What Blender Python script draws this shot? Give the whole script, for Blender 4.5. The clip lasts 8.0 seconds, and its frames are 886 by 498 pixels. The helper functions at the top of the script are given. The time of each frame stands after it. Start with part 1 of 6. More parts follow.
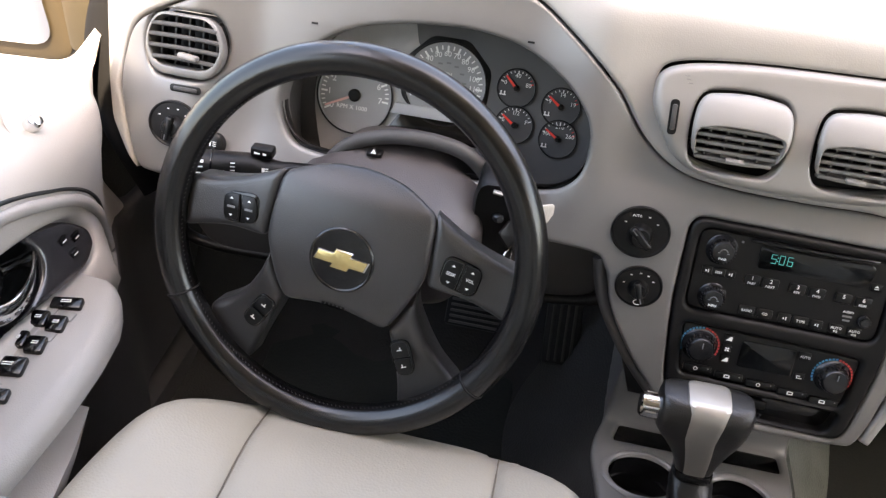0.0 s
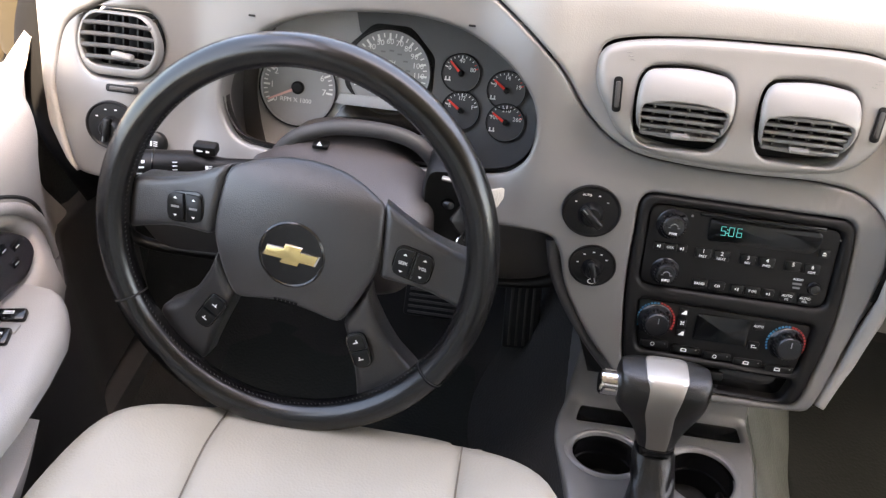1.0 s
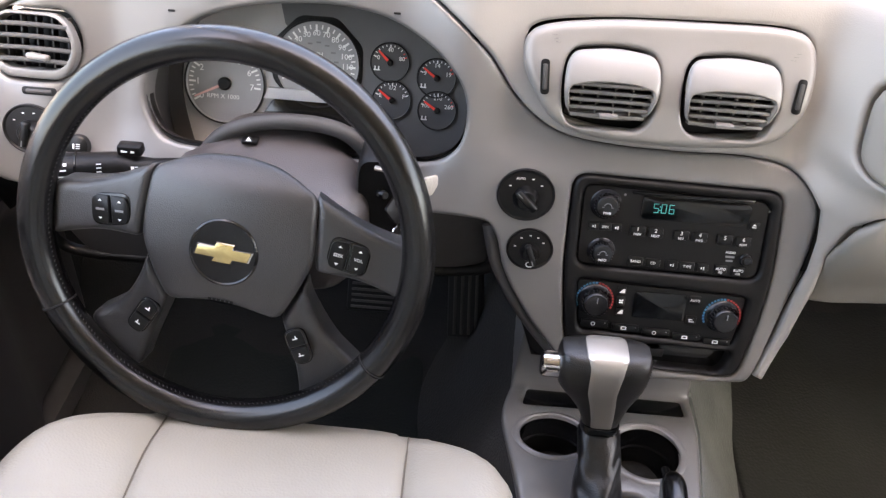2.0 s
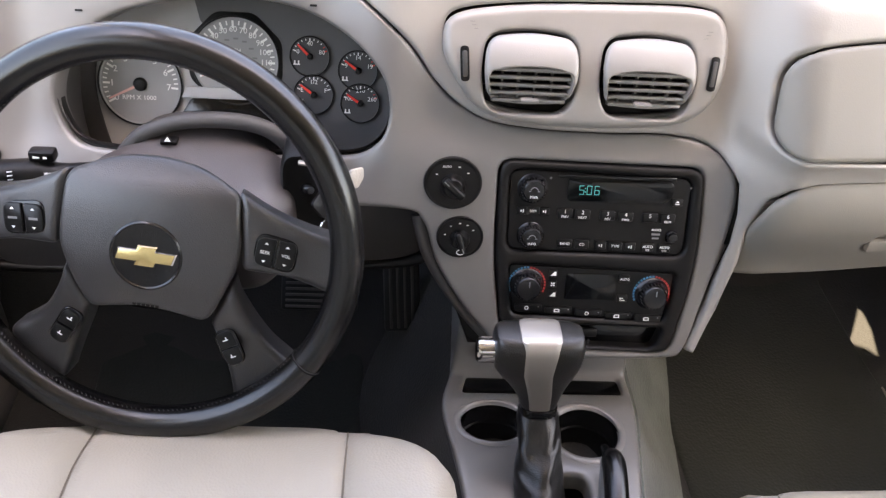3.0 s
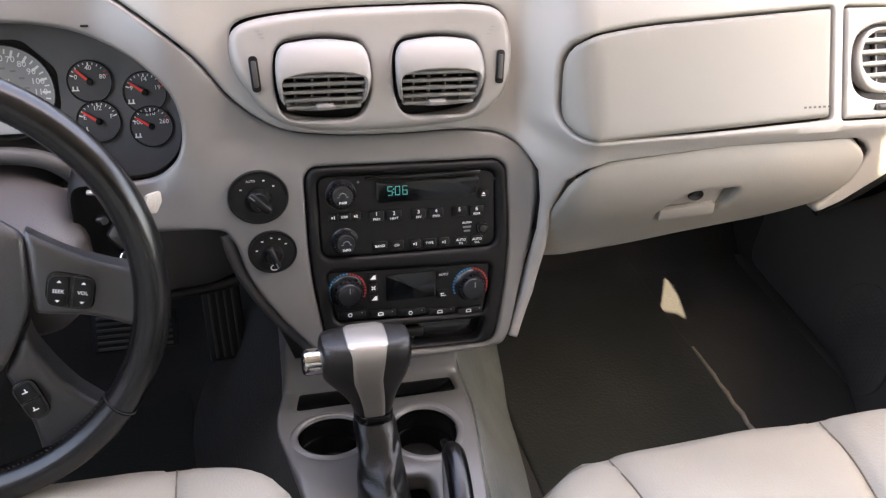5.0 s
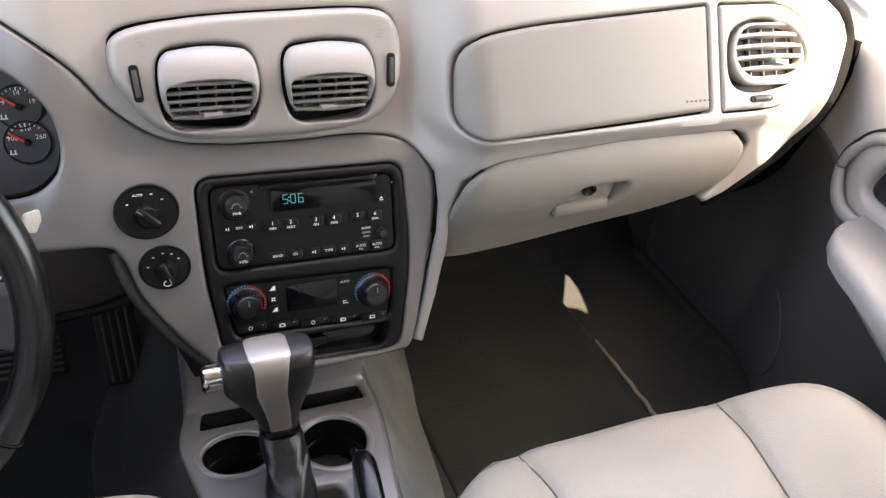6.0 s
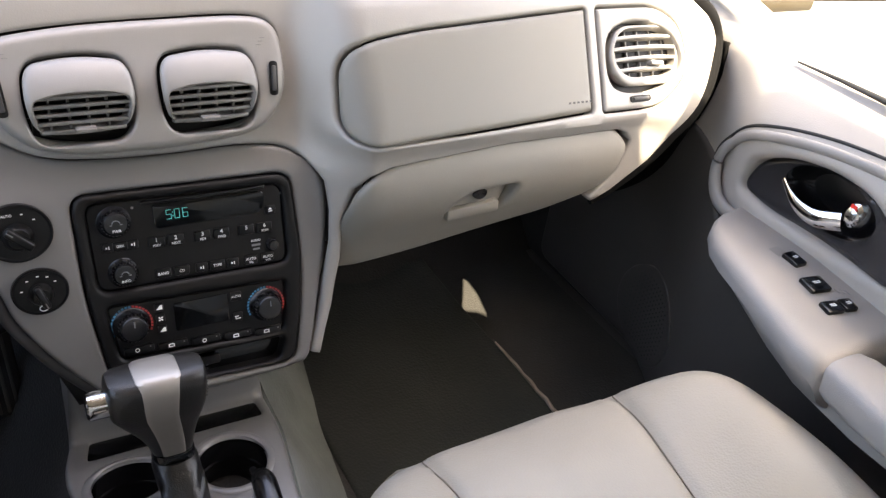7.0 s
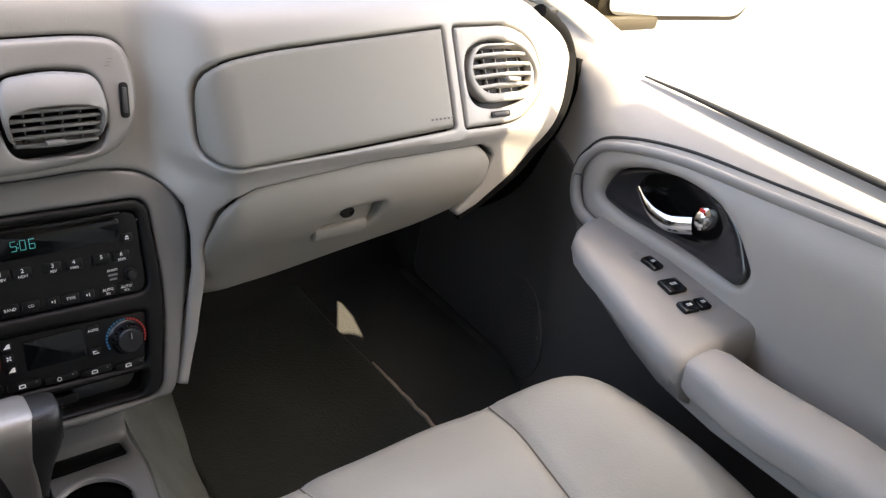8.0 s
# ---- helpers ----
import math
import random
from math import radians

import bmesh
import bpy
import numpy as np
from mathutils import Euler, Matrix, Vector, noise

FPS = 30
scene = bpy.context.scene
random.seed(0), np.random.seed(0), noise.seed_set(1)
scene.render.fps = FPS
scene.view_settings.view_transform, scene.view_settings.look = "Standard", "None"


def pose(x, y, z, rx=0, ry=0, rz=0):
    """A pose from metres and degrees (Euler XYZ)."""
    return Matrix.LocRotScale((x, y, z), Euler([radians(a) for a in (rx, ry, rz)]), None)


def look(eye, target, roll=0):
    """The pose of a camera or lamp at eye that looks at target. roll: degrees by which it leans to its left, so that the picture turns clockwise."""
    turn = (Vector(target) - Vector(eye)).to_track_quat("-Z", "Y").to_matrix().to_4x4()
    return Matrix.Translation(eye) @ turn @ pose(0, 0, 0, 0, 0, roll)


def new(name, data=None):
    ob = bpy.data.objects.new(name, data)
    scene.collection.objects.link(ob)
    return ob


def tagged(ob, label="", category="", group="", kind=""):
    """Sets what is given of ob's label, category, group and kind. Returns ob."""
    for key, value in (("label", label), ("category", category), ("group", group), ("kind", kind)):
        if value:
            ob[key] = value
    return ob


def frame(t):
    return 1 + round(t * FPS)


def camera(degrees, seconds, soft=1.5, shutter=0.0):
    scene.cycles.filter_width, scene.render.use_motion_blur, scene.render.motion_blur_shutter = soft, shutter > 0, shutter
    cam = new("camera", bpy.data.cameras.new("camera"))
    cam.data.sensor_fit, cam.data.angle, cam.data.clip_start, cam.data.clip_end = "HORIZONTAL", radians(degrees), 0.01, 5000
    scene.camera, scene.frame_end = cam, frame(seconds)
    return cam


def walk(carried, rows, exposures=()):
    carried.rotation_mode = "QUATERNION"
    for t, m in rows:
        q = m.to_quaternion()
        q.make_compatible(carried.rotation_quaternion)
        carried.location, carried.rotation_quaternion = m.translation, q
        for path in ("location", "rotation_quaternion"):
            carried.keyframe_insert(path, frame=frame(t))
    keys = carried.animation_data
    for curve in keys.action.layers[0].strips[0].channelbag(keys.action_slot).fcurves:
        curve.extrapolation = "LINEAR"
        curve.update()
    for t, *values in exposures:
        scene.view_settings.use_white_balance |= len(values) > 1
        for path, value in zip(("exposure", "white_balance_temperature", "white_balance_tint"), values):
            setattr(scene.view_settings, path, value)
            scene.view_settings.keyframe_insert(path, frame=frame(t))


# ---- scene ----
cam = camera(56.3, 8.0, soft=1.35)
PATH = [
    (0, (-0.214, -0.68, 1.024), (-0.437, 0.881, -0.207), 5.6),
    (0.5, (-0.209, -0.677, 1.022), (-0.385, 0.887, -0.212), 5.2),
    (1, (-0.204, -0.675, 1.018), (-0.335, 0.888, -0.222), 4.6),
    (1.5, (-0.197, -0.674, 1.014), (-0.27, 0.892, -0.228), 4.5),
    (3, (-0.179, -0.677, 1.003), (-0.048, 0.892, -0.231), 4.6),
    (3.5, (-0.174, -0.68, 0.998), (0.045, 0.891, -0.221), 5.0),
    (4, (-0.169, -0.682, 0.996), (0.144, 0.885, -0.207), 5.3),
    (4.5, (-0.163, -0.683, 0.994), (0.251, 0.873, -0.192), 5.5),
    (6, (-0.151, -0.685, 0.985), (0.584, 0.793, -0.145), 7.5),
    (6.5, (-0.146, -0.686, 0.983), (0.69, 0.754, -0.124), 8.2),
    (7, (-0.142, -0.687, 0.981), (0.808, 0.701, -0.101), 9.2),
    (7.5, (-0.138, -0.691, 0.978), (0.949, 0.631, -0.058), 10.4),
    (8, (-0.135, -0.693, 0.976), (1.068, 0.561, -0.014), 11.3),
]
walk(cam, [(t, look(eye, target, roll)) for t, eye, target, roll in PATH], exposures=[(0.0, 4.05, 7900, 19), (1.5, 4.34, 7800, 21), (4.0, 4.18, 7900, 23), (6.5, 3.99, 7700, 21), (8.0, 3.4, 7500, 19)])

# ---- light: a high sun, sky, pale ground ----
world = bpy.data.worlds.new("sky")
scene.world = world
world.use_nodes = True
wn = world.node_tree
sky = wn.nodes.new("ShaderNodeTexSky")
sky.sky_type, sky.sun_disc = "NISHITA", False
sky.sun_elevation, sky.sun_rotation = radians(59), radians(146.6)
sky.dust_density, sky.ozone_density = 3.5, 0.6
wn.links.new(sky.outputs[0], wn.nodes["Background"].inputs[0])
wn.nodes["Background"].inputs[1].default_value = 0.15
sun = new("sun", bpy.data.lights.new("sun", "SUN"))
sun.data.energy, sun.data.angle, sun.data.color = 3.3, radians(0.5), (1.0, 0.90, 0.75)
sun.matrix_world = look((1.32, -2.00, 4.0), (0, 0, 0))

# ---- materials ----
def lin(r, g, b):
    return tuple((c / 12.92 if c <= 0.04045 else ((c + 0.055) / 1.055) ** 2.4) for c in (r / 255, g / 255, b / 255)) + (1.0,)


def material(name, col, rough=0.5, metal=0.0, grain=0.0, scale=900.0, vary=0.06, patches=6.0, coat=0.0, emit=0.0, sheen=0.0, crease=0.0, spec=0.5, wear=0.05):
    """A procedural surface: base colour varied by large soft patches, roughness varied by the same, fine grain as bump."""
    m = bpy.data.materials.new(name)
    m.use_nodes = True
    nt = m.node_tree
    b = nt.nodes["Principled BSDF"]
    b.inputs["Metallic"].default_value = metal
    b.inputs["Coat Weight"].default_value = coat
    b.inputs["Sheen Weight"].default_value = sheen
    b.inputs["Specular IOR Level"].default_value = spec
    co = nt.nodes.new("ShaderNodeTexCoord")
    big = nt.nodes.new("ShaderNodeTexNoise")
    big.inputs["Scale"].default_value, big.inputs["Detail"].default_value = patches, 5.0
    nt.links.new(co.outputs["Object"], big.inputs["Vector"])
    ramp = nt.nodes.new("ShaderNodeMapRange")
    ramp.inputs["From Min"].default_value, ramp.inputs["From Max"].default_value = 0.3, 0.7
    ramp.inputs["To Min"].default_value, ramp.inputs["To Max"].default_value = 1 - vary, 1 + vary
    nt.links.new(big.outputs["Fac"], ramp.inputs["Value"])
    mul = nt.nodes.new("ShaderNodeVectorMath")
    mul.operation = "SCALE"
    mul.inputs[0].default_value = col[:3]
    nt.links.new(ramp.outputs[0], mul.inputs["Scale"])
    nt.links.new(mul.outputs[0], b.inputs["Base Color"])
    rr = nt.nodes.new("ShaderNodeMapRange")
    rr.inputs["To Min"].default_value, rr.inputs["To Max"].default_value = max(rough - wear, 0.02), min(rough + wear, 1.0)
    nt.links.new(big.outputs["Fac"], rr.inputs["Value"])
    nt.links.new(rr.outputs[0], b.inputs["Roughness"])
    if grain:
        fine = nt.nodes.new("ShaderNodeTexVoronoi")
        fine.inputs["Scale"].default_value = scale
        nt.links.new(co.outputs["Object"], fine.inputs["Vector"])
        bump = nt.nodes.new("ShaderNodeBump")
        bump.inputs["Strength"].default_value, bump.inputs["Distance"].default_value = grain, 0.0006
        nt.links.new(fine.outputs["Distance"], bump.inputs["Height"])
        last = bump
        if crease:
            wr = nt.nodes.new("ShaderNodeTexNoise")
            wr.inputs["Scale"].default_value, wr.inputs["Detail"].default_value, wr.inputs["Distortion"].default_value = 22.0, 3.0, 1.2
            nt.links.new(co.outputs["Object"], wr.inputs["Vector"])
            b2 = nt.nodes.new("ShaderNodeBump")
            b2.inputs["Strength"].default_value, b2.inputs["Distance"].default_value = crease, 0.004
            nt.links.new(wr.outputs["Fac"], b2.inputs["Height"])
            nt.links.new(bump.outputs[0], b2.inputs["Normal"])
            last = b2
        nt.links.new(last.outputs[0], b.inputs["Normal"])
    if emit:
        b.inputs["Emission Color"].default_value = col
        b.inputs["Emission Strength"].default_value = emit
    return m


def glass(name, tint=(0.93, 0.96, 0.95, 1), gloss=0.02, sheen=None):
    m = bpy.data.materials.new(name)
    m.use_nodes = True
    nt = m.node_tree
    nt.nodes.remove(nt.nodes["Principled BSDF"])
    mix, clear, shine, fres = (nt.nodes.new("ShaderNode" + k) for k in ("MixShader", "BsdfTransparent", "BsdfGlossy", "Fresnel"))
    clear.inputs[0].default_value = tint
    shine.inputs["Roughness"].default_value = gloss
    fres.inputs[0].default_value = 1.45
    if sheen is None:
        nt.links.new(fres.outputs[0], mix.inputs[0])
    else:
        mix.inputs[0].default_value = sheen
    nt.links.new(clear.outputs[0], mix.inputs[1])
    nt.links.new(shine.outputs[0], mix.inputs[2])
    nt.links.new(mix.outputs[0], nt.nodes["Material Output"].inputs[0])
    return m


M_PAD = material("dash_grey_vinyl", lin(146, 142, 137), 0.44, spec=0.85, grain=0.12, scale=700, vary=0.04, patches=5)
M_TRIM = material("satin_grey_plastic", lin(102, 100, 98), 0.36, spec=0.95, grain=0.10, scale=1200, vary=0.05, patches=7)
M_POD = material("pale_grey_plastic", lin(130, 126, 122), 0.40, spec=0.8, grain=0.10, scale=1100, vary=0.04, patches=9)
M_AIRBAG = material("beige_grey_vinyl", lin(125, 121, 114), 0.48, grain=0.10, scale=800, vary=0.03, patches=5)
M_LOWER = material("dark_grey_plastic", lin(62, 60, 59), 0.55, grain=0.25, scale=800, vary=0.08, patches=8)
M_DOOR = material("door_grey_vinyl", lin(168, 161, 154), 0.52, grain=0.25, scale=700, vary=0.05, patches=5)
M_ARM = material("armrest_vinyl", lin(148, 143, 139), 0.46, grain=0.3, scale=800, vary=0.05, patches=8)
M_SEAT = material("cream_leather", lin(165, 156, 142), 0.42, grain=0.45, scale=420, vary=0.06, patches=7, crease=0.12)
M_BLACK = material("black_plastic", lin(18, 17, 17), 0.42, grain=0.15, scale=1500, vary=0.12, patches=14, spec=0.25)
M_GLOSS = material("gloss_black_plastic", lin(15, 15, 16), 0.14, vary=0.1, patches=10)
M_BUTTON = material("button_black", lin(14, 14, 14), 0.36, vary=0.12, patches=40, spec=0.3)
M_KNOB = material("knob_black", lin(25, 25, 26), 0.22, vary=0.08, patches=40)
M_LEATHER = material("black_leather", lin(15, 14, 14), 0.23, grain=0.10, scale=900, vary=0.10, patches=18, wear=0.05, spec=0.55)
M_GRIP = material("worn_black_leather", lin(29, 27, 25), 0.36, grain=0.35, scale=800, vary=0.15, patches=25, spec=0.6)
M_BOOT = material("soft_black_leather", lin(24, 23, 23), 0.33, grain=0.35, scale=700, vary=0.15, patches=20, crease=0.3)
M_HUB = material("charcoal_vinyl", lin(35, 33, 33), 0.36, grain=0.35, scale=1000, vary=0.10, patches=16, spec=0.9, wear=0.06, sheen=0.08)
# pale colour that stands in for sunlight along the mat edge
M_SUN_EDGE = material("sun_sliver_pale", lin(142, 130, 120), 0.8, vary=0.2, patches=40)
M_COLUMN = material("column_plastic", lin(68, 62, 61), 0.45, grain=0.3, scale=1000, vary=0.08, patches=14, spec=0.7)
M_SEAM = material("seat_thread", lin(112, 102, 90), 0.8, vary=0.1)
M_STITCH = material("thread", lin(40, 38, 37), 0.7, vary=0.1)
M_SILVER = material("brushed_silver", lin(172, 165, 156), 0.44, metal=0.75, grain=0.05, scale=1600, vary=0.06, patches=12)
M_CHROME = material("chrome", lin(225, 225, 225), 0.08, metal=1.0, vary=0.03)
M_GOLD = material("gold_badge", lin(216, 192, 132), 0.26, metal=0.8, vary=0.08, patches=60)
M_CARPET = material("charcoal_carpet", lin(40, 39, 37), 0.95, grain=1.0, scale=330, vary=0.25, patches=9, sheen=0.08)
M_MAT = material("floor_mat_carpet", lin(30, 33, 30), 0.95, grain=1.0, scale=260, vary=0.25, patches=7, sheen=0.08)
M_FACE = material("gauge_face", lin(150, 150, 150), 0.5, vary=0.05, patches=30)
M_PLATE = material("cluster_plate", lin(172, 172, 172), 0.5, grain=0.2, scale=1500, vary=0.05, patches=16)
M_FACE_DARK = material("dark_gauge_face", lin(70, 70, 71), 0.5, vary=0.05, patches=30)
M_PLATE_DARK = material("dark_cluster_plate", lin(88, 88, 89), 0.45, grain=0.2, scale=1500, vary=0.05, patches=16)
M_DOORLOW = material("lower_door_plastic", lin(66, 62, 60), 0.55, grain=0.3, scale=700, vary=0.07, patches=6)
M_SMOKE = material("smoky_plastic", lin(44, 42, 44), 0.24, vary=0.06, patches=9, spec=0.9)
M_WHITE = material("white_print", lin(240, 240, 237), 0.5, vary=0.03)
M_GREYPRINT = material("grey_print", lin(120, 120, 120), 0.5, vary=0.03)
M_RED = material("red_print", lin(240, 62, 52), 0.45, vary=0.05)
M_NEEDLE = material("pale_red_needle", lin(240, 192, 184), 0.45, vary=0.05)
M_SIDE = glass("green_side_glass", (0.84, 0.87, 0.845, 1), sheen=0.008)
M_HOT = material("warm_red_print", lin(184, 58, 56), 0.45, vary=0.05)
M_BLUE = material("blue_print", lin(60, 132, 172), 0.45, vary=0.05)
M_CLOCK = material("display_glow", lin(70, 185, 178), 0.5, emit=0.009)
M_SCREEN = material("display_black", lin(10, 11, 12), 0.12, vary=0.1)
M_PILLAR = material("pillar_plastic", lin(168, 160, 148), 0.6, grain=0.15, scale=900, vary=0.05)
M_HEAD = material("headliner_cloth", lin(176, 170, 160), 0.9, grain=0.6, scale=500, vary=0.05)
M_BODY = material("car_paint", lin(58, 51, 38), 0.45, metal=0.0, spec=0.15, coat=0.0, vary=0.03)
# near-black for seals and for gaps whose shade is put into the colour
M_SHADE = material("seal_shade_black", lin(12, 12, 12), 0.95, vary=0.1, spec=0.1)
M_RUBBER = material("seal_rubber", lin(30, 30, 30), 0.7, grain=0.3, scale=600, vary=0.15)
M_GROUND = material("pale_concrete", lin(122, 119, 113), 0.85, grain=0.4, scale=60, vary=0.08, patches=0.8)
# tint of the unseen rear windows, set dark to cut light from behind
M_TINT = glass("light_cutting_tint", (0.24, 0.25, 0.25, 1), sheen=0.04)
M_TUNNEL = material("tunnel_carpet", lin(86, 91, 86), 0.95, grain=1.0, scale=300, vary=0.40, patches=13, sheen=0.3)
M_GLASS = glass("window_glass", (0.95, 0.97, 0.96, 1), sheen=0.05)
M_MIRROR = material("mirror_glass", lin(225, 228, 228), 0.02, metal=1.0, vary=0.0)

# ---- helpers ----
H = 0.55          # height of the clock over the cabin floor; shapes below are given from the clock's height


def thing(name, at, label, category, group="", kind=""):
    e = new(name)
    e.empty_display_size = 0.05
    e.location = (at[0], at[1], at[2] + H)
    return tagged(e, label, category, group, kind)


def origin(ob):
    p = Vector((0, 0, 0))
    while ob:
        p += ob.location
        ob = ob.parent
    return p


def link(name, bm, mat, at, smooth=38):
    """A mesh from bm, whose shape is moved so that at is its own zero."""
    bm.transform(Matrix.Translation(Vector((0, 0, H)) - at))
    bm.normal_update()
    for f in bm.faces:
        f.smooth = True
    for e in bm.edges:
        e.smooth = len(e.link_faces) != 2 or e.calc_face_angle(0) < radians(smooth)
    me = bpy.data.meshes.new(name)
    bm.to_mesh(me)
    bm.free()
    for m in mat if isinstance(mat, (list, tuple)) else (mat,):
        me.materials.append(m)
    return new(name, me)


def part(name, bm, mat, parent, label="", smooth=38):
    ob = link(name, bm, mat, origin(parent), smooth)
    ob.parent = parent
    return tagged(ob, label)


def structure(name, bm, mat, label, category):
    return tagged(link(name, bm, mat, Vector((0, 0, 0))), label, category, "", "structure")


def step(a, b, t):
    t = min(max((t - a) / (b - a), 0.0), 1.0)
    return t * t * (3 - 2 * t)


def join(*bms):
    out = bmesh.new()
    for b in bms:
        me = bpy.data.meshes.new("tmp")
        b.to_mesh(me)
        out.from_mesh(me)
        b.free()
        bpy.data.meshes.remove(me)
    return out


def box(centre, size, bevel=0.003, m=None, seg=2):
    bm = bmesh.new()
    bmesh.ops.create_cube(bm, size=1.0)
    bmesh.ops.scale(bm, vec=size, verts=bm.verts)
    if bevel:
        bmesh.ops.bevel(bm, geom=list(bm.edges), offset=min(bevel, min(size) * 0.45), segments=seg, profile=0.5, affect="EDGES")
    if m is not None:
        bm.transform(m)
    bmesh.ops.translate(bm, vec=centre, verts=bm.verts)
    return bm


def facing(at, n, up=(0, 0, 1), spin=0.0):
    """A frame whose z axis is n, y axis as near up as may be."""
    n = Vector(n).normalized()
    x = Vector(up).cross(n).normalized()
    y = n.cross(x)
    m = Matrix((x, y, n)).transposed().to_4x4()
    return Matrix.Translation(at) @ m @ Matrix.Rotation(radians(spin), 4, "Z")


def lathe(profile, m, seg=36, squash=(1, 1)):
    """Rings of (radius, height) round the z axis of the frame m; closed to a point where the radius is 0."""
    bm = bmesh.new()
    rings = []
    for r, h in profile:
        if r <= 1e-6:
            rings.append([bm.verts.new((0, 0, h))])
        else:
            rings.append([bm.verts.new((r * math.cos(2 * math.pi * i / seg) * squash[0], r * math.sin(2 * math.pi * i / seg) * squash[1], h)) for i in range(seg)])
    for a, b in zip(rings, rings[1:]):
        for i in range(seg):
            j = (i + 1) % seg
            vs = [a[i % len(a)], a[j % len(a)], b[j % len(b)], b[i % len(b)]]
            vs = [v for n, v in enumerate(vs) if v not in vs[:n]]
            if len(vs) > 2:
                bm.faces.new(vs)
    bm.transform(m)
    return bm


def spline(pts, n=8, closed=True):
    """A smooth curve through the points, n steps to each."""
    out, k = [], len(pts)
    pts = [Vector(p) for p in pts]
    for i in range(k if closed else k - 1):
        g = (lambda j: pts[j % k]) if closed else (lambda j: pts[min(max(j, 0), k - 1)])
        a, b, c, d = g(i - 1), g(i), g(i + 1), g(i + 2)
        for s in range(n):
            t = s / n
            out.append(0.5 * (2 * b + (c - a) * t + (2 * a - 5 * b + 4 * c - d) * t * t + (3 * b - a - 3 * c + d) * t ** 3))
    if not closed:
        out.append(pts[-1])
    return out


def rounded(pts, r, n=6):
    """A polygon with round corners; r one radius or one for each corner."""
    out, k = [], len(pts)
    pts = [Vector(p) for p in pts]
    for i in range(k):
        a, b, c = pts[i - 1], pts[i], pts[(i + 1) % k]
        rr = r[i] if isinstance(r, (list, tuple)) else r
        u, v = (a - b), (c - b)
        d = min(rr, u.length * 0.48, v.length * 0.48)
        p, q = b + u.normalized() * d, b + v.normalized() * d
        for s in range(n + 1):
            t = s / n
            out.append(p * (1 - t) ** 2 + b * 2 * t * (1 - t) + q * t * t)
    return out


def resample(pts, gap):
    pts = [Vector(p) for p in pts]
    out = []
    for a, b in zip(pts, pts[1:] + pts[:1]):
        d = (b - a).length
        if d < 1e-7:
            continue
        k = max(1, int(round(d / gap)))
        out += [a.lerp(b, i / k) for i in range(k)]
    res = [out[0]]
    for p in out[1:]:
        if (p - res[-1]).length > gap * 0.3:
            res.append(p)
    if (res[-1] - res[0]).length < gap * 0.3:
        res.pop()
    return res


def tube(pts, radius, seg=14, closed=False, flat=(1, 1), up=(0, 0, 1)):
    """A sweep round the points; radius a number or a function of 0..1."""
    bm = bmesh.new()
    pts = [Vector(p) for p in pts]
    k, rings = len(pts), []
    for i, p in enumerate(pts):
        a, b = (pts[i - 1], pts[(i + 1) % k]) if closed else (pts[max(i - 1, 0)], pts[min(i + 1, k - 1)])
        t = (b - a).normalized()
        x = Vector(up).cross(t)
        x = x.normalized() if x.length > 1e-4 else Vector((1, 0, 0))
        y = t.cross(x)
        r = radius(i / max(k - 1, 1)) if callable(radius) else radius
        rings.append([bm.verts.new(p + r * (math.cos(2 * math.pi * j / seg) * x * flat[0] + math.sin(2 * math.pi * j / seg) * y * flat[1])) for j in range(seg)])
    for a, b in zip(rings, rings[1:] + (rings[:1] if closed else [])):
        for j in range(seg):
            bm.faces.new((a[j], a[(j + 1) % seg], b[(j + 1) % seg], b[j]))
    if not closed:
        bm.faces.new(rings[0][::-1])
        bm.faces.new(rings[-1])
    return bm


def loft(rings, cap=True, closed=False):
    bm = bmesh.new()
    rs = [[bm.verts.new(p) for p in ring] for ring in rings]
    n = len(rs[0])
    for a, b in zip(rs, rs[1:] + (rs[:1] if closed else [])):
        for j in range(n):
            bm.faces.new((a[j], a[(j + 1) % n], b[(j + 1) % n], b[j]))
    if cap and not closed:
        bm.faces.new(rs[0][::-1])
        bm.faces.new(rs[-1])
    bmesh.ops.recalc_face_normals(bm, faces=bm.faces)
    return bm


def inside(poly, p):
    x, y = p[:, 0][:, None], p[:, 1][:, None]
    a, b = poly, np.roll(poly, -1, 0)
    up = (a[:, 1] > y) != (b[:, 1] > y)
    dy = np.where(np.abs(b[:, 1] - a[:, 1]) < 1e-12, 1e-12, b[:, 1] - a[:, 1])
    return (up & (x < (b[:, 0] - a[:, 0]) * (y - a[:, 1]) / dy + a[:, 0])).sum(1) % 2 == 1


def gap_to(polys, p):
    out = np.full(len(p), 1e9)
    for poly in polys:
        a, b = poly, np.roll(poly, -1, 0)
        d = b - a
        for s in range(0, len(p), 2000):
            q = p[s:s + 2000, None, :] - a
            t = np.clip((q * d).sum(2) / np.maximum((d * d).sum(1), 1e-14), 0, 1)
            out[s:s + 2000] = np.minimum(out[s:s + 2000], np.sqrt(((q - t[..., None] * d) ** 2).sum(2)).min(1))
    return out


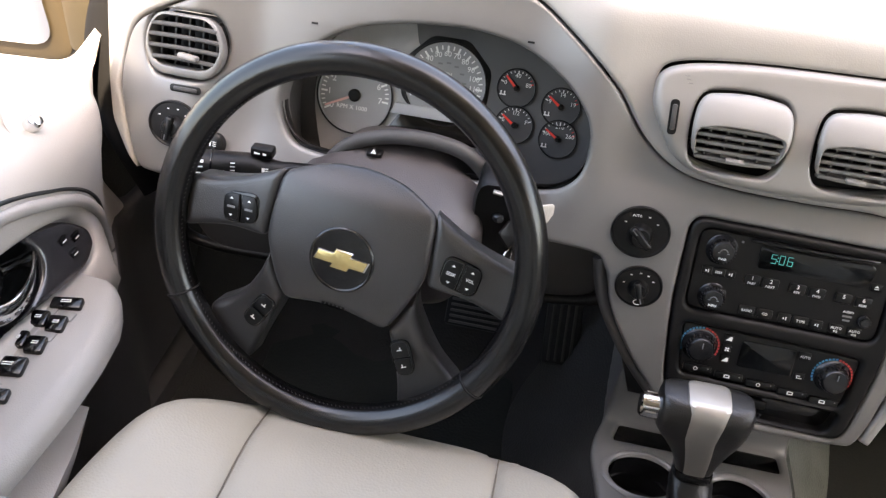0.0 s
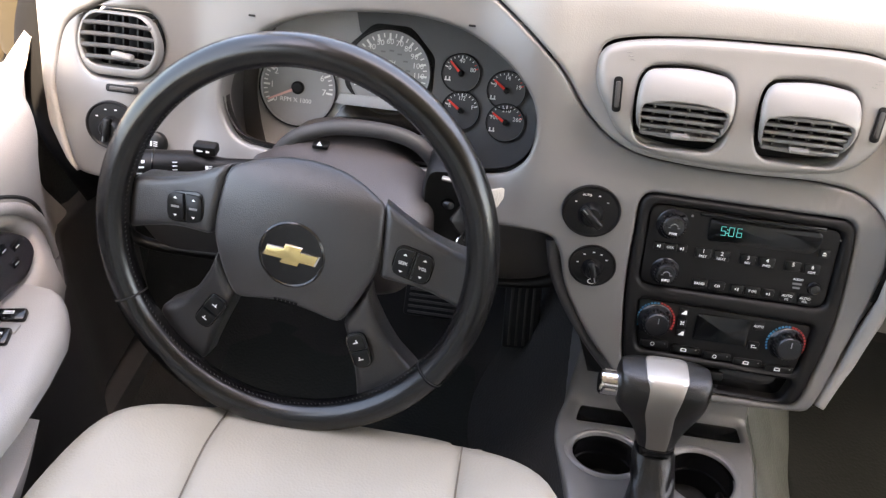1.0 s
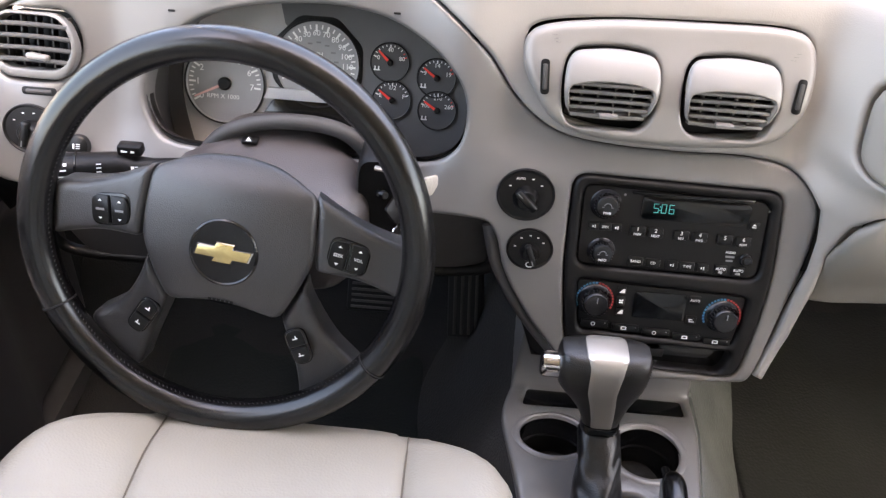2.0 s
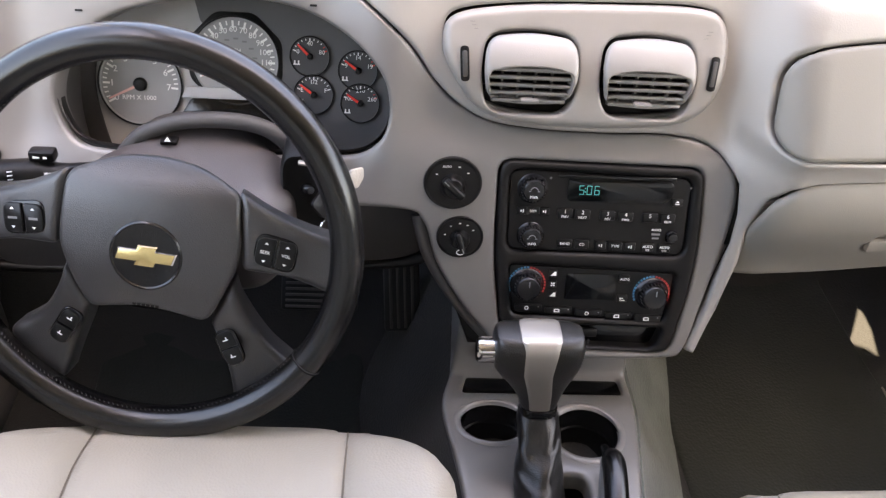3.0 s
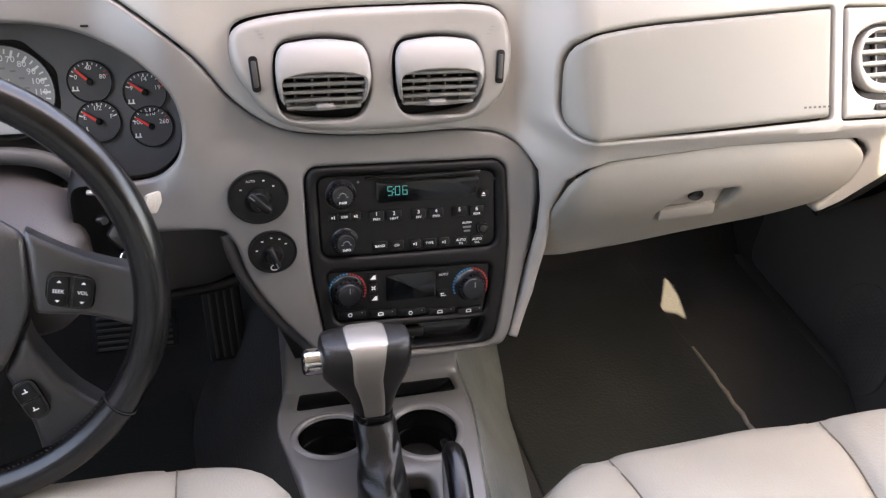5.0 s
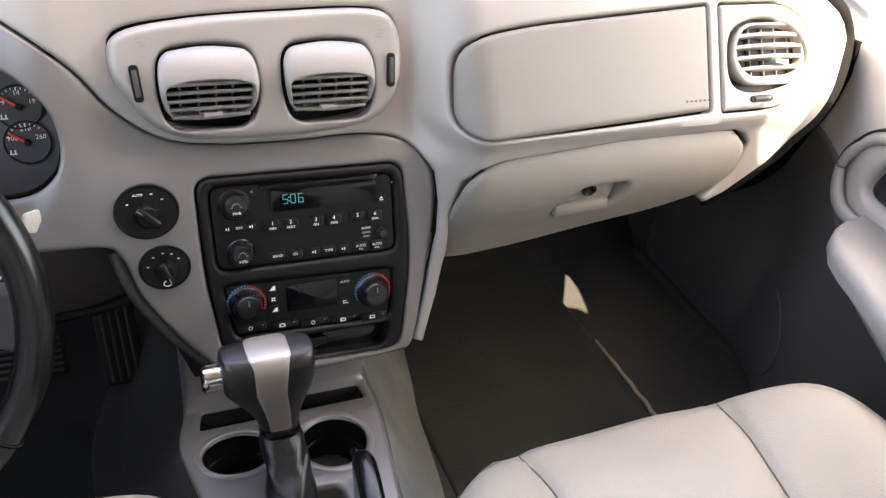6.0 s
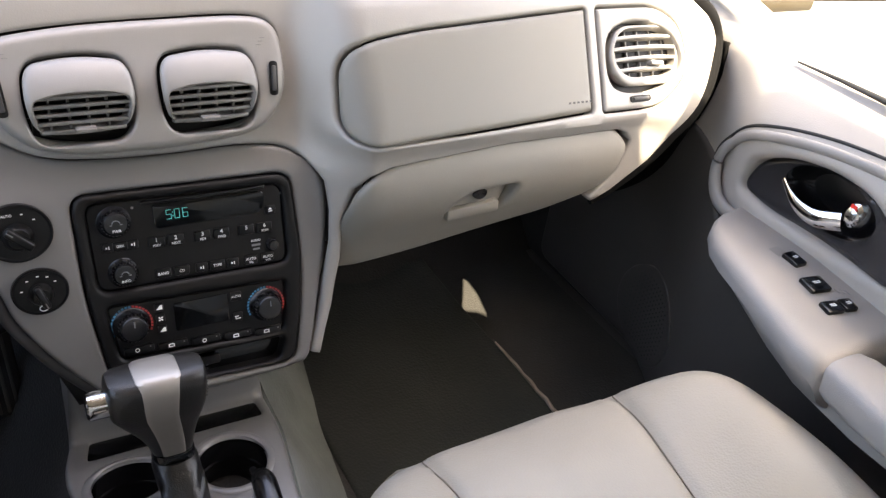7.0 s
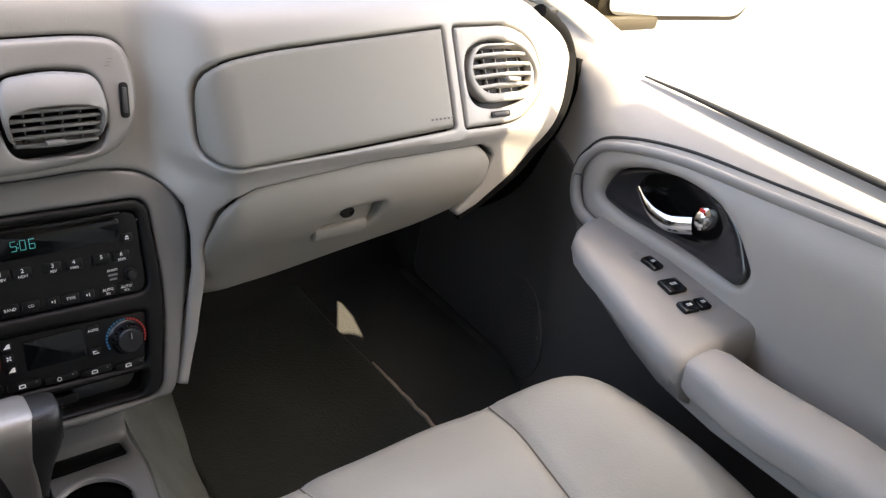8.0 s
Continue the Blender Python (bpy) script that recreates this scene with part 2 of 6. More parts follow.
def panel(surf, outline, holes=(), r=0.004, depth=0.01, lift=0.0, grid=0.012, fine=0.004, extra=(), hole_depth=None, toward=(0, -1, 0), inset=0.0, hr=None):
    """A sheet on surf(u, v) -> point, bounded by outline less holes, with rolled edges of radius r and rims that go depth back."""
    from mathutils.geometry import delaunay_2d_cdt
    loops = [np.array([tuple(p)[:2] for p in resample([Vector(q[:2]) for q in lp], fine)]) for lp in (outline, *holes)]
    if inset:
        lp = loops[0]
        area = 0.5 * (lp[:, 0] * np.roll(lp[:, 1], -1) - lp[:, 1] * np.roll(lp[:, 0], -1)).sum()
        tan = np.roll(lp, -1, 0) - np.roll(lp, 1, 0)
        nor = np.stack([-tan[:, 1], tan[:, 0]], 1) / np.maximum(np.linalg.norm(tan, axis=1), 1e-9)[:, None] * np.sign(area)
        loops[0] = lp + nor * inset
    hr = r if hr is None else hr
    rs = [r] + [hr] * (len(loops) - 1)
    pts, edges = [], []
    for lp in loops:
        k = len(pts)
        pts += [tuple(p) for p in lp]
        edges += [(k + i, k + (i + 1) % len(lp)) for i in range(len(lp))]
    nb = len(pts)
    more = []
    for n, lp in enumerate(loops):
        area = 0.5 * (lp[:, 0] * np.roll(lp[:, 1], -1) - lp[:, 1] * np.roll(lp[:, 0], -1)).sum()
        tan = np.roll(lp, -1, 0) - np.roll(lp, 1, 0)
        nor = np.stack([-tan[:, 1], tan[:, 0]], 1) / np.maximum(np.linalg.norm(tan, axis=1), 1e-9)[:, None] * np.sign(area) * (1 if n == 0 else -1)
        for f in (0.08, 0.3, 0.62, 1.0):
            ring = lp + nor * rs[n] * f
            more.append(ring[gap_to(loops, ring) > rs[n] * f * 0.97])
    lo, hi = loops[0].min(0), loops[0].max(0)
    gx, gy = np.meshgrid(np.arange(lo[0] + grid / 2, hi[0], grid), np.arange(lo[1] + grid / 2, hi[1], grid))
    gr = np.stack([gx.ravel(), gy.ravel()], 1)
    if len(extra):
        ex = np.array([tuple(e) for e in extra])
        near = np.array([np.abs(ex - g).max(1).min() for g in gr]) > grid * 0.35
        gr = np.concatenate([gr[near], ex])
    gr = gr[inside(loops[0], gr)]
    for lp in loops[1:]:
        gr = gr[~inside(lp, gr)]
    gr = gr[gap_to(loops[:1], gr) > r * 1.25]
    if len(loops) > 1:
        gr = gr[gap_to(loops[1:], gr) > hr * 1.25]
    rings = np.concatenate(more) if more else np.zeros((0, 2))
    rings = rings[inside(loops[0], rings)] if len(rings) else rings
    for lp in loops[1:]:
        rings = rings[~inside(lp, rings)]
    allp = np.concatenate([np.array(pts), rings, gr])
    vs, _, fs, *_ = delaunay_2d_cdt([Vector(p) for p in allp], edges, [], 0, 1e-6)
    va = np.array([tuple(v) for v in vs])
    fa = [f for f in fs if len(f) == 3]
    cen = np.array([va[list(f)].mean(0) for f in fa])
    keep = inside(loops[0], cen)
    for lp in loops[1:]:
        keep &= ~inside(lp, cen)
    dist = np.minimum(gap_to(loops[:1], va), r)
    drop = r - np.sqrt(np.maximum(r * r - (r - dist) ** 2, 0))
    if len(loops) > 1 and hr:
        dist = np.minimum(gap_to(loops[1:], va), hr)
        drop = np.maximum(drop, hr - np.sqrt(np.maximum(hr * hr - (hr - dist) ** 2, 0)))
    bm = bmesh.new()
    toward = Vector(toward)
    verts, norms = [], []
    for (u, v), d in zip(va, drop):
        p = Vector(surf(u, v))
        e = 0.002
        n = (Vector(surf(u + e, v)) - Vector(surf(u - e, v))).cross(Vector(surf(u, v + e)) - Vector(surf(u, v - e)))
        n = n.normalized() if n.length > 1e-12 else toward
        if n.dot(toward) < 0:
            n = -n
        verts.append(bm.verts.new(p + n * (lift - d)))
        norms.append(n)
    idx = {v: i for i, v in enumerate(verts)}
    for f, k in zip(fa, keep):
        if k:
            try:
                bm.faces.new([verts[i] for i in f])
            except ValueError:
                pass
    for v in list(bm.verts):
        if not v.link_faces:
            bm.verts.remove(v)
    bm.normal_update()
    up = sum(f.normal.dot(norms[idx[f.verts[0]]]) * f.calc_area() for f in bm.faces)
    if up < 0:
        bmesh.ops.reverse_faces(bm, faces=bm.faces)
    rim = [e for e in bm.edges if len(e.link_faces) == 1]
    hole_depth = depth if hole_depth is None else hole_depth
    outer = loops[0]
    back = {}
    for e in rim:
        for v in e.verts:
            if v not in back:
                i = idx[v]
                d = depth if gap_to([outer], va[i:i + 1])[0] < 1e-4 else hole_depth
                back[v] = bm.verts.new(v.co - norms[i] * d)
    for e in rim:
        l = e.link_loops[0]
        a, b = l.vert, l.link_loop_next.vert
        bm.faces.new((b, a, back[a], back[b]))
    return bm


def ring_band(pts, widths, m=None):
    """A closed band swept round a closed line: for each point a list of offsets from it."""
    rings = [[Vector(p) + w for p, w in zip(pts, ws)] for ws in widths]
    bm = bmesh.new()
    rs = [[bm.verts.new(p) for p in r] for r in rings]
    n = len(pts)
    for a, b in zip(rs, rs[1:]):
        for j in range(n):
            bm.faces.new((a[j], a[(j + 1) % n], b[(j + 1) % n], b[j]))
    return bm


def glyphs(body, size, m, spread=1.0, thick=0.0002):
    """Letters as a flat mesh in the frame m, centred."""
    cu = bpy.data.curves.new("text", "FONT")
    cu.body, cu.size, cu.align_x, cu.align_y, cu.extrude = body, size, "CENTER", "CENTER", thick
    cu.resolution_u = 2
    cu.space_character = spread
    ob = bpy.data.objects.new("text", cu)
    me = ob.to_mesh()
    bm = bmesh.new()
    bm.from_mesh(me)
    ob.to_mesh_clear()
    bpy.data.objects.remove(ob)
    bpy.data.curves.remove(cu)
    bm.transform(m)
    return bm


def bar(m, x, y, w, h, thick=0.0004):
    return box((0, 0, 0), (w, h, thick), 0, None) if m is None else box((0, 0, 0), (w, h, thick), 0, m @ Matrix.Translation((x, y, thick / 2)))


def plate(poly, m, thick, bevel=0.0008):
    """A flat prism on the outline poly in the frame m, from 0 to thick along its z axis."""
    bm = bmesh.new()
    vs = [bm.verts.new((p[0], p[1], 0)) for p in poly]
    f = bm.faces.new(vs)
    if f.normal.z < 0 or (f.normal_update() or f.normal.z < 0):
        f.normal_flip()
    got = bmesh.ops.extrude_face_region(bm, geom=[f])
    top = [g for g in got["geom"] if isinstance(g, bmesh.types.BMVert)]
    bmesh.ops.translate(bm, vec=(0, 0, thick), verts=top)
    if bevel:
        rim = [e for e in bm.edges if all(v in top for v in e.verts)]
        bmesh.ops.bevel(bm, geom=rim, offset=bevel, segments=2, profile=0.5, affect="EDGES")
    bmesh.ops.recalc_face_normals(bm, faces=bm.faces)
    bm.transform(m)
    return bm


# ---- cabin shell ----
def sheet(nx, ny, fn):
    bm = bmesh.new()
    g = [[bm.verts.new(fn(i / nx, j / ny)) for i in range(nx + 1)] for j in range(ny + 1)]
    for j in range(ny):
        for i in range(nx):
            bm.faces.new((g[j][i], g[j][i + 1], g[j + 1][i + 1], g[j + 1][i]))
    return bm


def thicken(bm, t):
    bm.normal_update()
    got = bmesh.ops.solidify(bm, geom=list(bm.faces), thickness=t)
    bmesh.ops.recalc_face_normals(bm, faces=bm.faces)
    return bm


ROOF_Z = 0.66
gm = bmesh.new()
bmesh.ops.create_grid(gm, x_segments=40, y_segments=40, size=120)
bmesh.ops.translate(gm, vec=(0, 0, -1.05), verts=gm.verts)
structure("ground", gm, M_GROUND, "sunlit pale concrete driveway outside the car", "ground")
# roof with headliner, from the windscreen header back to the tailgate
# out of view; outline notched to bound the sun on dash, floor and door
half = [(0.0, -0.05), (0.62, -0.06), (0.735, -0.08), (0.747, -0.12), (0.751, -0.330), (0.800, -0.372), (0.815, -0.372), (0.835, -0.312), (0.893, -0.337), (0.902, -0.352), (0.902, -0.42), (0.902, -2.28), (0.0, -2.30)]
roof = panel(lambda x, y: (x, y, ROOF_Z - 0.03 * (abs(x) / 0.8) ** 4), half + [(-0.80, -2.28), (-0.795, -0.43), (-0.486, -0.36), (-0.482, -0.12), (-0.461, -0.08), (-0.384, -0.06)], (), r=0.01, depth=0.04, grid=0.06, fine=0.03, toward=(0, 0, -1))
structure("ceiling", roof, M_HEAD, "unseen pale headliner with its outline cut to shape the sunlight", "ceiling")
structure("roof", join(box((0, -1.30, ROOF_Z + 0.055), (1.40, 1.96, 0.02), 0.008), box((0.11, -0.20, ROOF_Z + 0.055), (1.17, 0.24, 0.02), 0.008)), M_BODY, "painted steel roof skin", "roof")
# floor pan with tunnel and the sloping toe board
def floor_at(x, y):
    p = step(0.10, 0.20, x)          # the passenger side lies higher and runs flat farther forward
    z = -0.50 + 0.30 * step(0.10, 0.50, y) ** 1.1 * (1 - p) + p * (0.05 + 0.25 * step(0.33, 0.56, y) + 0.018 * step(0.40, 0.52, x))
    z += 0.16 * math.exp(-(x / 0.15) ** 4) * (1 - step(0.15, 0.4, y))
    return z


fl = thicken(sheet(60, 70, lambda u, v: ((2 * u - 1) * 0.76, -2.3 + 2.85 * v, floor_at((2 * u - 1) * 0.76, -2.3 + 2.85 * v))), -0.03)
structure("floor", fl, M_CARPET, "dark charcoal carpet over the floor pan and tunnel", "floor")
structure("wall_firewall", box((0, 0.58, -0.10), (1.50, 0.05, 0.62), 0.01), M_CARPET, "dark carpeted firewall behind the footwells", "wall")
structure("wall_rear", box((0, -2.30, -0.15), (1.50, 0.06, 0.75), 0.02), M_DOOR, "grey trim below the rear window", "wall")
for sx in (-1, 1):
    nm = "left" if sx < 0 else "right"
    q = box((sx * 0.76, -1.45, -0.20), (0.06, 1.60, 0.66), 0.02)
    structure("wall_" + nm, q, M_DOOR, "grey trimmed rear side of the cabin", "wall")
    a_post = tube(spline([(sx * 0.82, 1.10, 0.10), (sx * 0.79, 0.80, 0.31), (sx * 0.71, 0.42, 0.53), (sx * 0.575 + 0.09, 0.10, 0.63), (sx * 0.570 + 0.11, -0.10, 0.655), (sx * 0.570 + 0.11, -0.30, 0.66)], 8, False), 0.034, 12, flat=(1.0, 1.3))
    structure("trim_pillar_" + nm, a_post, M_PILLAR, "pale trimmed windscreen pillar", "pillar")
    b_post = tube(spline([(sx * 0.75, -0.68, -0.45), (sx * 0.75, -0.72, 0.12), (sx * 0.69, -0.76, 0.45), (sx * 0.66, -0.78, 0.65)], 8, False), 0.05, 12, flat=(0.6, 1.4))
    structure("trim_post_" + nm, b_post, M_PILLAR, "pale trimmed door post", "pillar")
    c_post = tube(spline([(sx * 0.75, -2.20, -0.45), (sx * 0.74, -2.22, 0.12), (sx * 0.67, -2.24, 0.45), (sx * 0.66, -2.26, 0.65)], 8, False), 0.07, 12, flat=(0.7, 1.3))
    structure("trim_rear_post_" + nm, c_post, M_PILLAR, "pale trimmed rear post", "pillar")
for sx in (-1, 1):
    structure("trim_cowl_" + ("left" if sx < 0 else "right"), box((-0.762 if sx < 0 else 0.778, 0.335, -0.265), (0.05, 0.51, 0.53), 0.02), M_CARPET, "dark footwell side trim", "trim")
for sx in (-1, 1):
    structure("window_2" if sx < 0 else "window_3", thicken(sheet(6, 4, lambda u, v: (sx * (0.755 - 0.08 * v), -0.76 - 1.44 * u, 0.12 + 0.52 * v)), 0.004), M_TINT, "unseen rear side window, tinted dark to cut light", "window")
structure("window_4", thicken(sheet(6, 4, lambda u, v: ((2 * u - 1) * (0.74 - 0.08 * v), -2.32 + 0.04 * v, 0.20 + 0.45 * v)), 0.004), M_TINT, "unseen tailgate window, tinted dark to cut light", "window")
for sx in (-1, 1):
    pane = structure("window_5" if sx < 0 else "window_6", thicken(sheet(10, 6, lambda u, v: (sx * (0.775 - 0.10 * v - 0.03 * v * v), 0.42 - 1.16 * u - 0.34 * v * (1 - u), 0.128 + 0.52 * v)), 0.004), M_SIDE, "green-tinted front door window", "window")
ws = thicken(sheet(24, 12, lambda u, v: ((2 * u - 1) * (0.79 - 0.19 * v), 1.10 - 1.14 * v + 0.10 * (1 - (2 * u - 1) ** 2) * (1 - 0.5 * v), 0.16 + 0.49 * v)), 0.005)
wo = structure("window_1", ws, M_GLASS, "raked clear windscreen", "window")
wo.visible_shadow = False

# ---- dashboard ----
def face_y(x, z):
    """How far ahead the dash front lies."""
    mid = 0.0135 + 0.35 * z
    mid += 0.026 * step(-0.17, -0.26, x) * step(-0.60, -0.53, x) * step(-0.05, 0.03, z)
    mid += 0.010 * step(0.018, 0.050, z) * step(-0.19, -0.13, x)
    lo, hi = -0.030 + 0.06 * z, -0.034 + 0.62 * (z - 0.062)
    q = step(0.54, 0.68, x)
    w = step(0.046 - 0.040 * q, 0.064 + 0.050 * q, z)
    side = lo * (1 - w) + hi * w
    p = step(0.145, 0.215, x)
    y = mid * (1 - p) + side * p
    return y + (2.6 if x > 0 else 4.0) * max(abs(x) - 0.61, 0.0) ** 2


CREST = 0.172


def crest(x):
    return CREST + 0.022 * step(-0.60, -0.44, x) * (1 - step(-0.32, -0.19, x))


def dash(x, s):
    """The dash skin: s is the height up to the crest, then the way on over the top."""
    c = crest(x)
    if s <= c:
        return (x, face_y(x, s), s)
    y0 = face_y(x, c)
    a0 = math.atan((y0 - face_y(x, c - 0.01)) / 0.01)
    rr, a1 = 0.050, 1.50
    a = min(a0 + (s - c) / rr, a1)
    y, z = y0 + rr * (math.cos(a0) - math.cos(a)), c + rr * (math.sin(a) - math.sin(a0))
    rest = max((s - c) - rr * (a1 - a0), 0.0)
    return (x, y + rest * math.sin(a1), z + rest * math.cos(a1) - 0.05 * rest * rest)


def on_dash(x, z, lift=0.0):
    p, q = Vector(dash(x, z)), Vector(dash(x, z + 0.004))
    n = Vector((0, -(q - p).z, (q - p).y)).normalized()
    return facing(p + n * lift, n)


SEAM = [(-0.677, 0.082), (-0.658, 0.114), (-0.604, 0.142), (-0.53, 0.168), (-0.44, 0.193), (-0.36, 0.200), (-0.28, 0.189), (-0.225, 0.163),
        (-0.169, 0.126), (-0.131, 0.079), (-0.090, 0.053), (-0.04, 0.046), (0.03, 0.0445), (0.102, 0.045), (0.145, 0.037), (0.169, 0.010)]
seam = [tuple(p) for p in spline([Vector(p) for p in SEAM], 6, False)]
POD = [(-0.132, 0.135), (-0.122, 0.155), (-0.06, 0.164), (0.03, 0.1675), (0.10, 0.168), (0.127, 0.160), (0.134, 0.135), (0.126, 0.096), (0.100, 0.0725), (0.045, 0.0655), (-0.01, 0.0645), (-0.065, 0.0675), (-0.100, 0.080), (-0.122, 0.108)]
pod_line = spline(POD, 6)
AIRBAG = rounded([(0.180, 0.057), (0.185, 0.148), (0.265, 0.159), (0.492, 0.172), (0.486, 0.070), (0.28, 0.062)], [0.026, 0.046, 0.03, 0.006, 0.006, 0.03])
VENT_PANEL = rounded([(0.500, 0.068), (0.506, 0.172), (0.60, 0.172), (0.640, 0.150), (0.645, 0.10), (0.590, 0.068)], [0.005, 0.006, 0.03, 0.03, 0.03, 0.02])
GLOVE = [(0.1812, -0.097), (0.1820, -0.030), (0.1905, 0.007), (0.207, 0.026), (0.232, 0.036), (0.37, 0.046), (0.530, 0.046), (0.551, 0.026), (0.538, -0.011), (0.512, -0.038), (0.455, -0.060), (0.28, -0.089)]
glove_line = rounded(GLOVE, [0.004, 0.01, 0.01, 0.01, 0.02, 0.03, 0.014, 0.014, 0.02, 0.02, 0.03, 0.03])
def along(p):
    return (p[0] + 0.0215 * (p[0] + 0.16), p[1] - 0.0060)


POD = [along(p) for p in POD]
pod_line = spline(POD, 6)
CLUSTER = [(-0.508, 0.045), (-0.495, 0.085), (-0.455, 0.120), (-0.40, 0.137), (-0.33, 0.144), (-0.279, 0.1395), (-0.243, 0.127), (-0.210, 0.110), (-0.188, 0.086), (-0.182, 0.056), (-0.193, 0.029), (-0.225, 0.011), (-0.30, 0.006), (-0.38, 0.005), (-0.455, 0.006), (-0.493, 0.015)]
cluster_line = spline(CLUSTER, 6)
BEZEL = [(-0.072, 0.021), (0.139, 0.018), (0.146, -0.085), (0.128, -0.178), (-0.045, -0.174), (-0.060, -0.150), (-0.071, -0.074)]
bezel_line = rounded(BEZEL, [0.017, 0.017, 0.05, 0.016, 0.014, 0.03, 0.03])

dashboard = thing("dashboard", (0, 0.2, 0.0), "pale grey moulded dashboard with vents and glovebox", "dashboard")
pad_line = seam + [(0.1722, -0.020), (0.1712, -0.053), (0.1606, -0.126), (0.1468, -0.174), (0.1570, -0.178), (0.1725, -0.126), (0.1815, -0.072), (0.1825, -0.030), (0.193, 0.008), (0.208, 0.0245), (0.232, 0.0325), (0.37, 0.0425), (0.533, 0.0425), (0.547, 0.036), (0.5555, 0.026), (0.542, -0.013), (0.520, -0.034), (0.508, -0.044), (0.514, -0.051), (0.541, -0.040), (0.594, -0.006), (0.641, 0.041), (0.691, 0.083), (0.726, 0.107), (0.735, 0.120), (0.728, 0.137), (0.711, 0.152), (0.664, 0.178), (0.637, 0.206), (0.632, 0.30), (0.70, 0.50), (0.76, 0.80), (-0.715, 0.80), (-0.715, 0.20), (-0.712, 0.125), (-0.708, 0.075), (-0.706, 0.038), (-0.698, 0.0), (-0.672, -0.028), (-0.660, -0.037), (-0.672, -0.013), (-0.688, 0.036)]
pad = panel(dash, pad_line, (pod_line, AIRBAG, VENT_PANEL), r=0.004, depth=0.014, grid=0.010, hole_depth=0.012)
part("pad", pad, M_PAD, dashboard, "pale grey grained dash pad")
TRIM = SEAM + [(0.1705, -0.053), (0.160, -0.126), (0.146, -0.176), (0.12, -0.1855), (0.04, -0.1875), (-0.045, -0.1835), (-0.083, -0.152), (-0.111, -0.118), (-0.133, -0.082), (-0.146, -0.046), (-0.172, -0.034), (-0.30, -0.034), (-0.48, -0.034), (-0.59, -0.034), (-0.635, -0.037), (-0.657, -0.034), (-0.670, -0.012), (-0.685, 0.036)]
trim_line = spline([Vector(p) for p in TRIM], 6)
LVENT = [(-0.6045 + 0.0478 * p.x / 0.05, 0.097 + 0.0330 * p.y / 0.03) for p in rounded([(-0.050, 0.000), (-0.036, 0.030), (0.036, 0.030), (0.050, -0.004), (0.034, -0.030), (-0.038, -0.030)], [0.02, 0.022, 0.02, 0.02, 0.018, 0.018])]


def trim_skin(x, s):
    x0, y, z = dash(x, s)
    return (x0, y + 0.004 * step(0.012, 0.048, s) * step(-0.21, -0.14, x) + 0.005 * step(0.132, 0.168, x) * step(0.05, 0.02, s), z)


trim = panel(trim_skin, trim_line, (cluster_line, bezel_line, LVENT), r=0.0045, depth=0.012, inset=0.002, grid=0.012, hole_depth=0.03)
part("trim_panel", trim, M_TRIM, dashboard, "satin grey trim round the gauges and radio")
# dark carcass behind the gaps
def carcass(x, s):
    p = Vector(dash(x, s))
    return p + Vector((0, 0.017, -0.004))


part("carcass", panel(carcass, [(-0.66, -0.03), (-0.15, -0.035), (-0.09, -0.18), (0.14, -0.18), (0.17, -0.06), (0.54, -0.04), (0.66, 0.09), (0.66, 0.19), (-0.66, 0.19)],
     (cluster_line, bezel_line, LVENT), r=0.003, depth=0.01, grid=0.02, fine=0.01), M_BLACK, dashboard, "black carcass behind the seams")
# the stack's right flank: a second skin beside the trim
flank = loft([[Vector((0.176 + 0.010 * math.sin(a) * w - 0.004 * t, face_y(0.10, 0.0) + 0.012 + 0.35 * z + 0.010 * math.cos(a) + 0.03 * t, z)) for a in [k * math.pi / 5 for k in range(10)]]
              for z, w, t in [(0.020 - 0.010 * k, 1.0, k / 20) for k in range(21)]])
for v in flank.verts:
    v.co.x -= 0.028 * step(-0.05, -0.19, v.co.z)
part("stack_flank", flank, M_PAD, dashboard)
part("airbag_door", panel(dash, AIRBAG, (), r=0.005, depth=0.012, inset=0.0022, lift=0.001), M_AIRBAG, dashboard, "smooth beige-grey passenger airbag cover")
# lower edge that joins the stack to the floor console
for sd in (-1, 1):
    # passenger side takes the paler carpet colour, driver side the charcoal one
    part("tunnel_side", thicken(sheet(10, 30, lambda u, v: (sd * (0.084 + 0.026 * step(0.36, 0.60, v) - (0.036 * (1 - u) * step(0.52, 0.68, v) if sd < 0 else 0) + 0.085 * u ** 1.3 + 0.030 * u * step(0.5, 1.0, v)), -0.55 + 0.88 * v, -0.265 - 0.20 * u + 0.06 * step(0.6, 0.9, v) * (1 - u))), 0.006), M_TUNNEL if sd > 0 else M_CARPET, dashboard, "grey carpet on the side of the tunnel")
part("stack_edge", tube(spline([(-0.150, 0.012, -0.044), (-0.139, 0.0, -0.082), (-0.117, -0.014, -0.118), (-0.089, -0.026, -0.152), (-0.050, -0.040, -0.190)], 6, False), 0.007, 10), M_LOWER, dashboard, "dark edge of the centre stack")

for x, z in ((-0.476, 0.1275), (-0.257, 0.141)):
    part("clip", box((0, 0, 0), (0.007, 0.0022, 0.002), 0.0008, on_dash(x, z, 0.0006)), M_BLACK, dashboard, "small dark trim clip")

# glovebox
def glove(x, z):
    y = face_y(x, min(z, 0.040)) - 0.003 - 0.006 * step(0.045, 0.0, z) + 0.032 * step(0.000, -0.095, z) + 0.010 * step(0.020, 0.050, z)
    return (x, y, z)


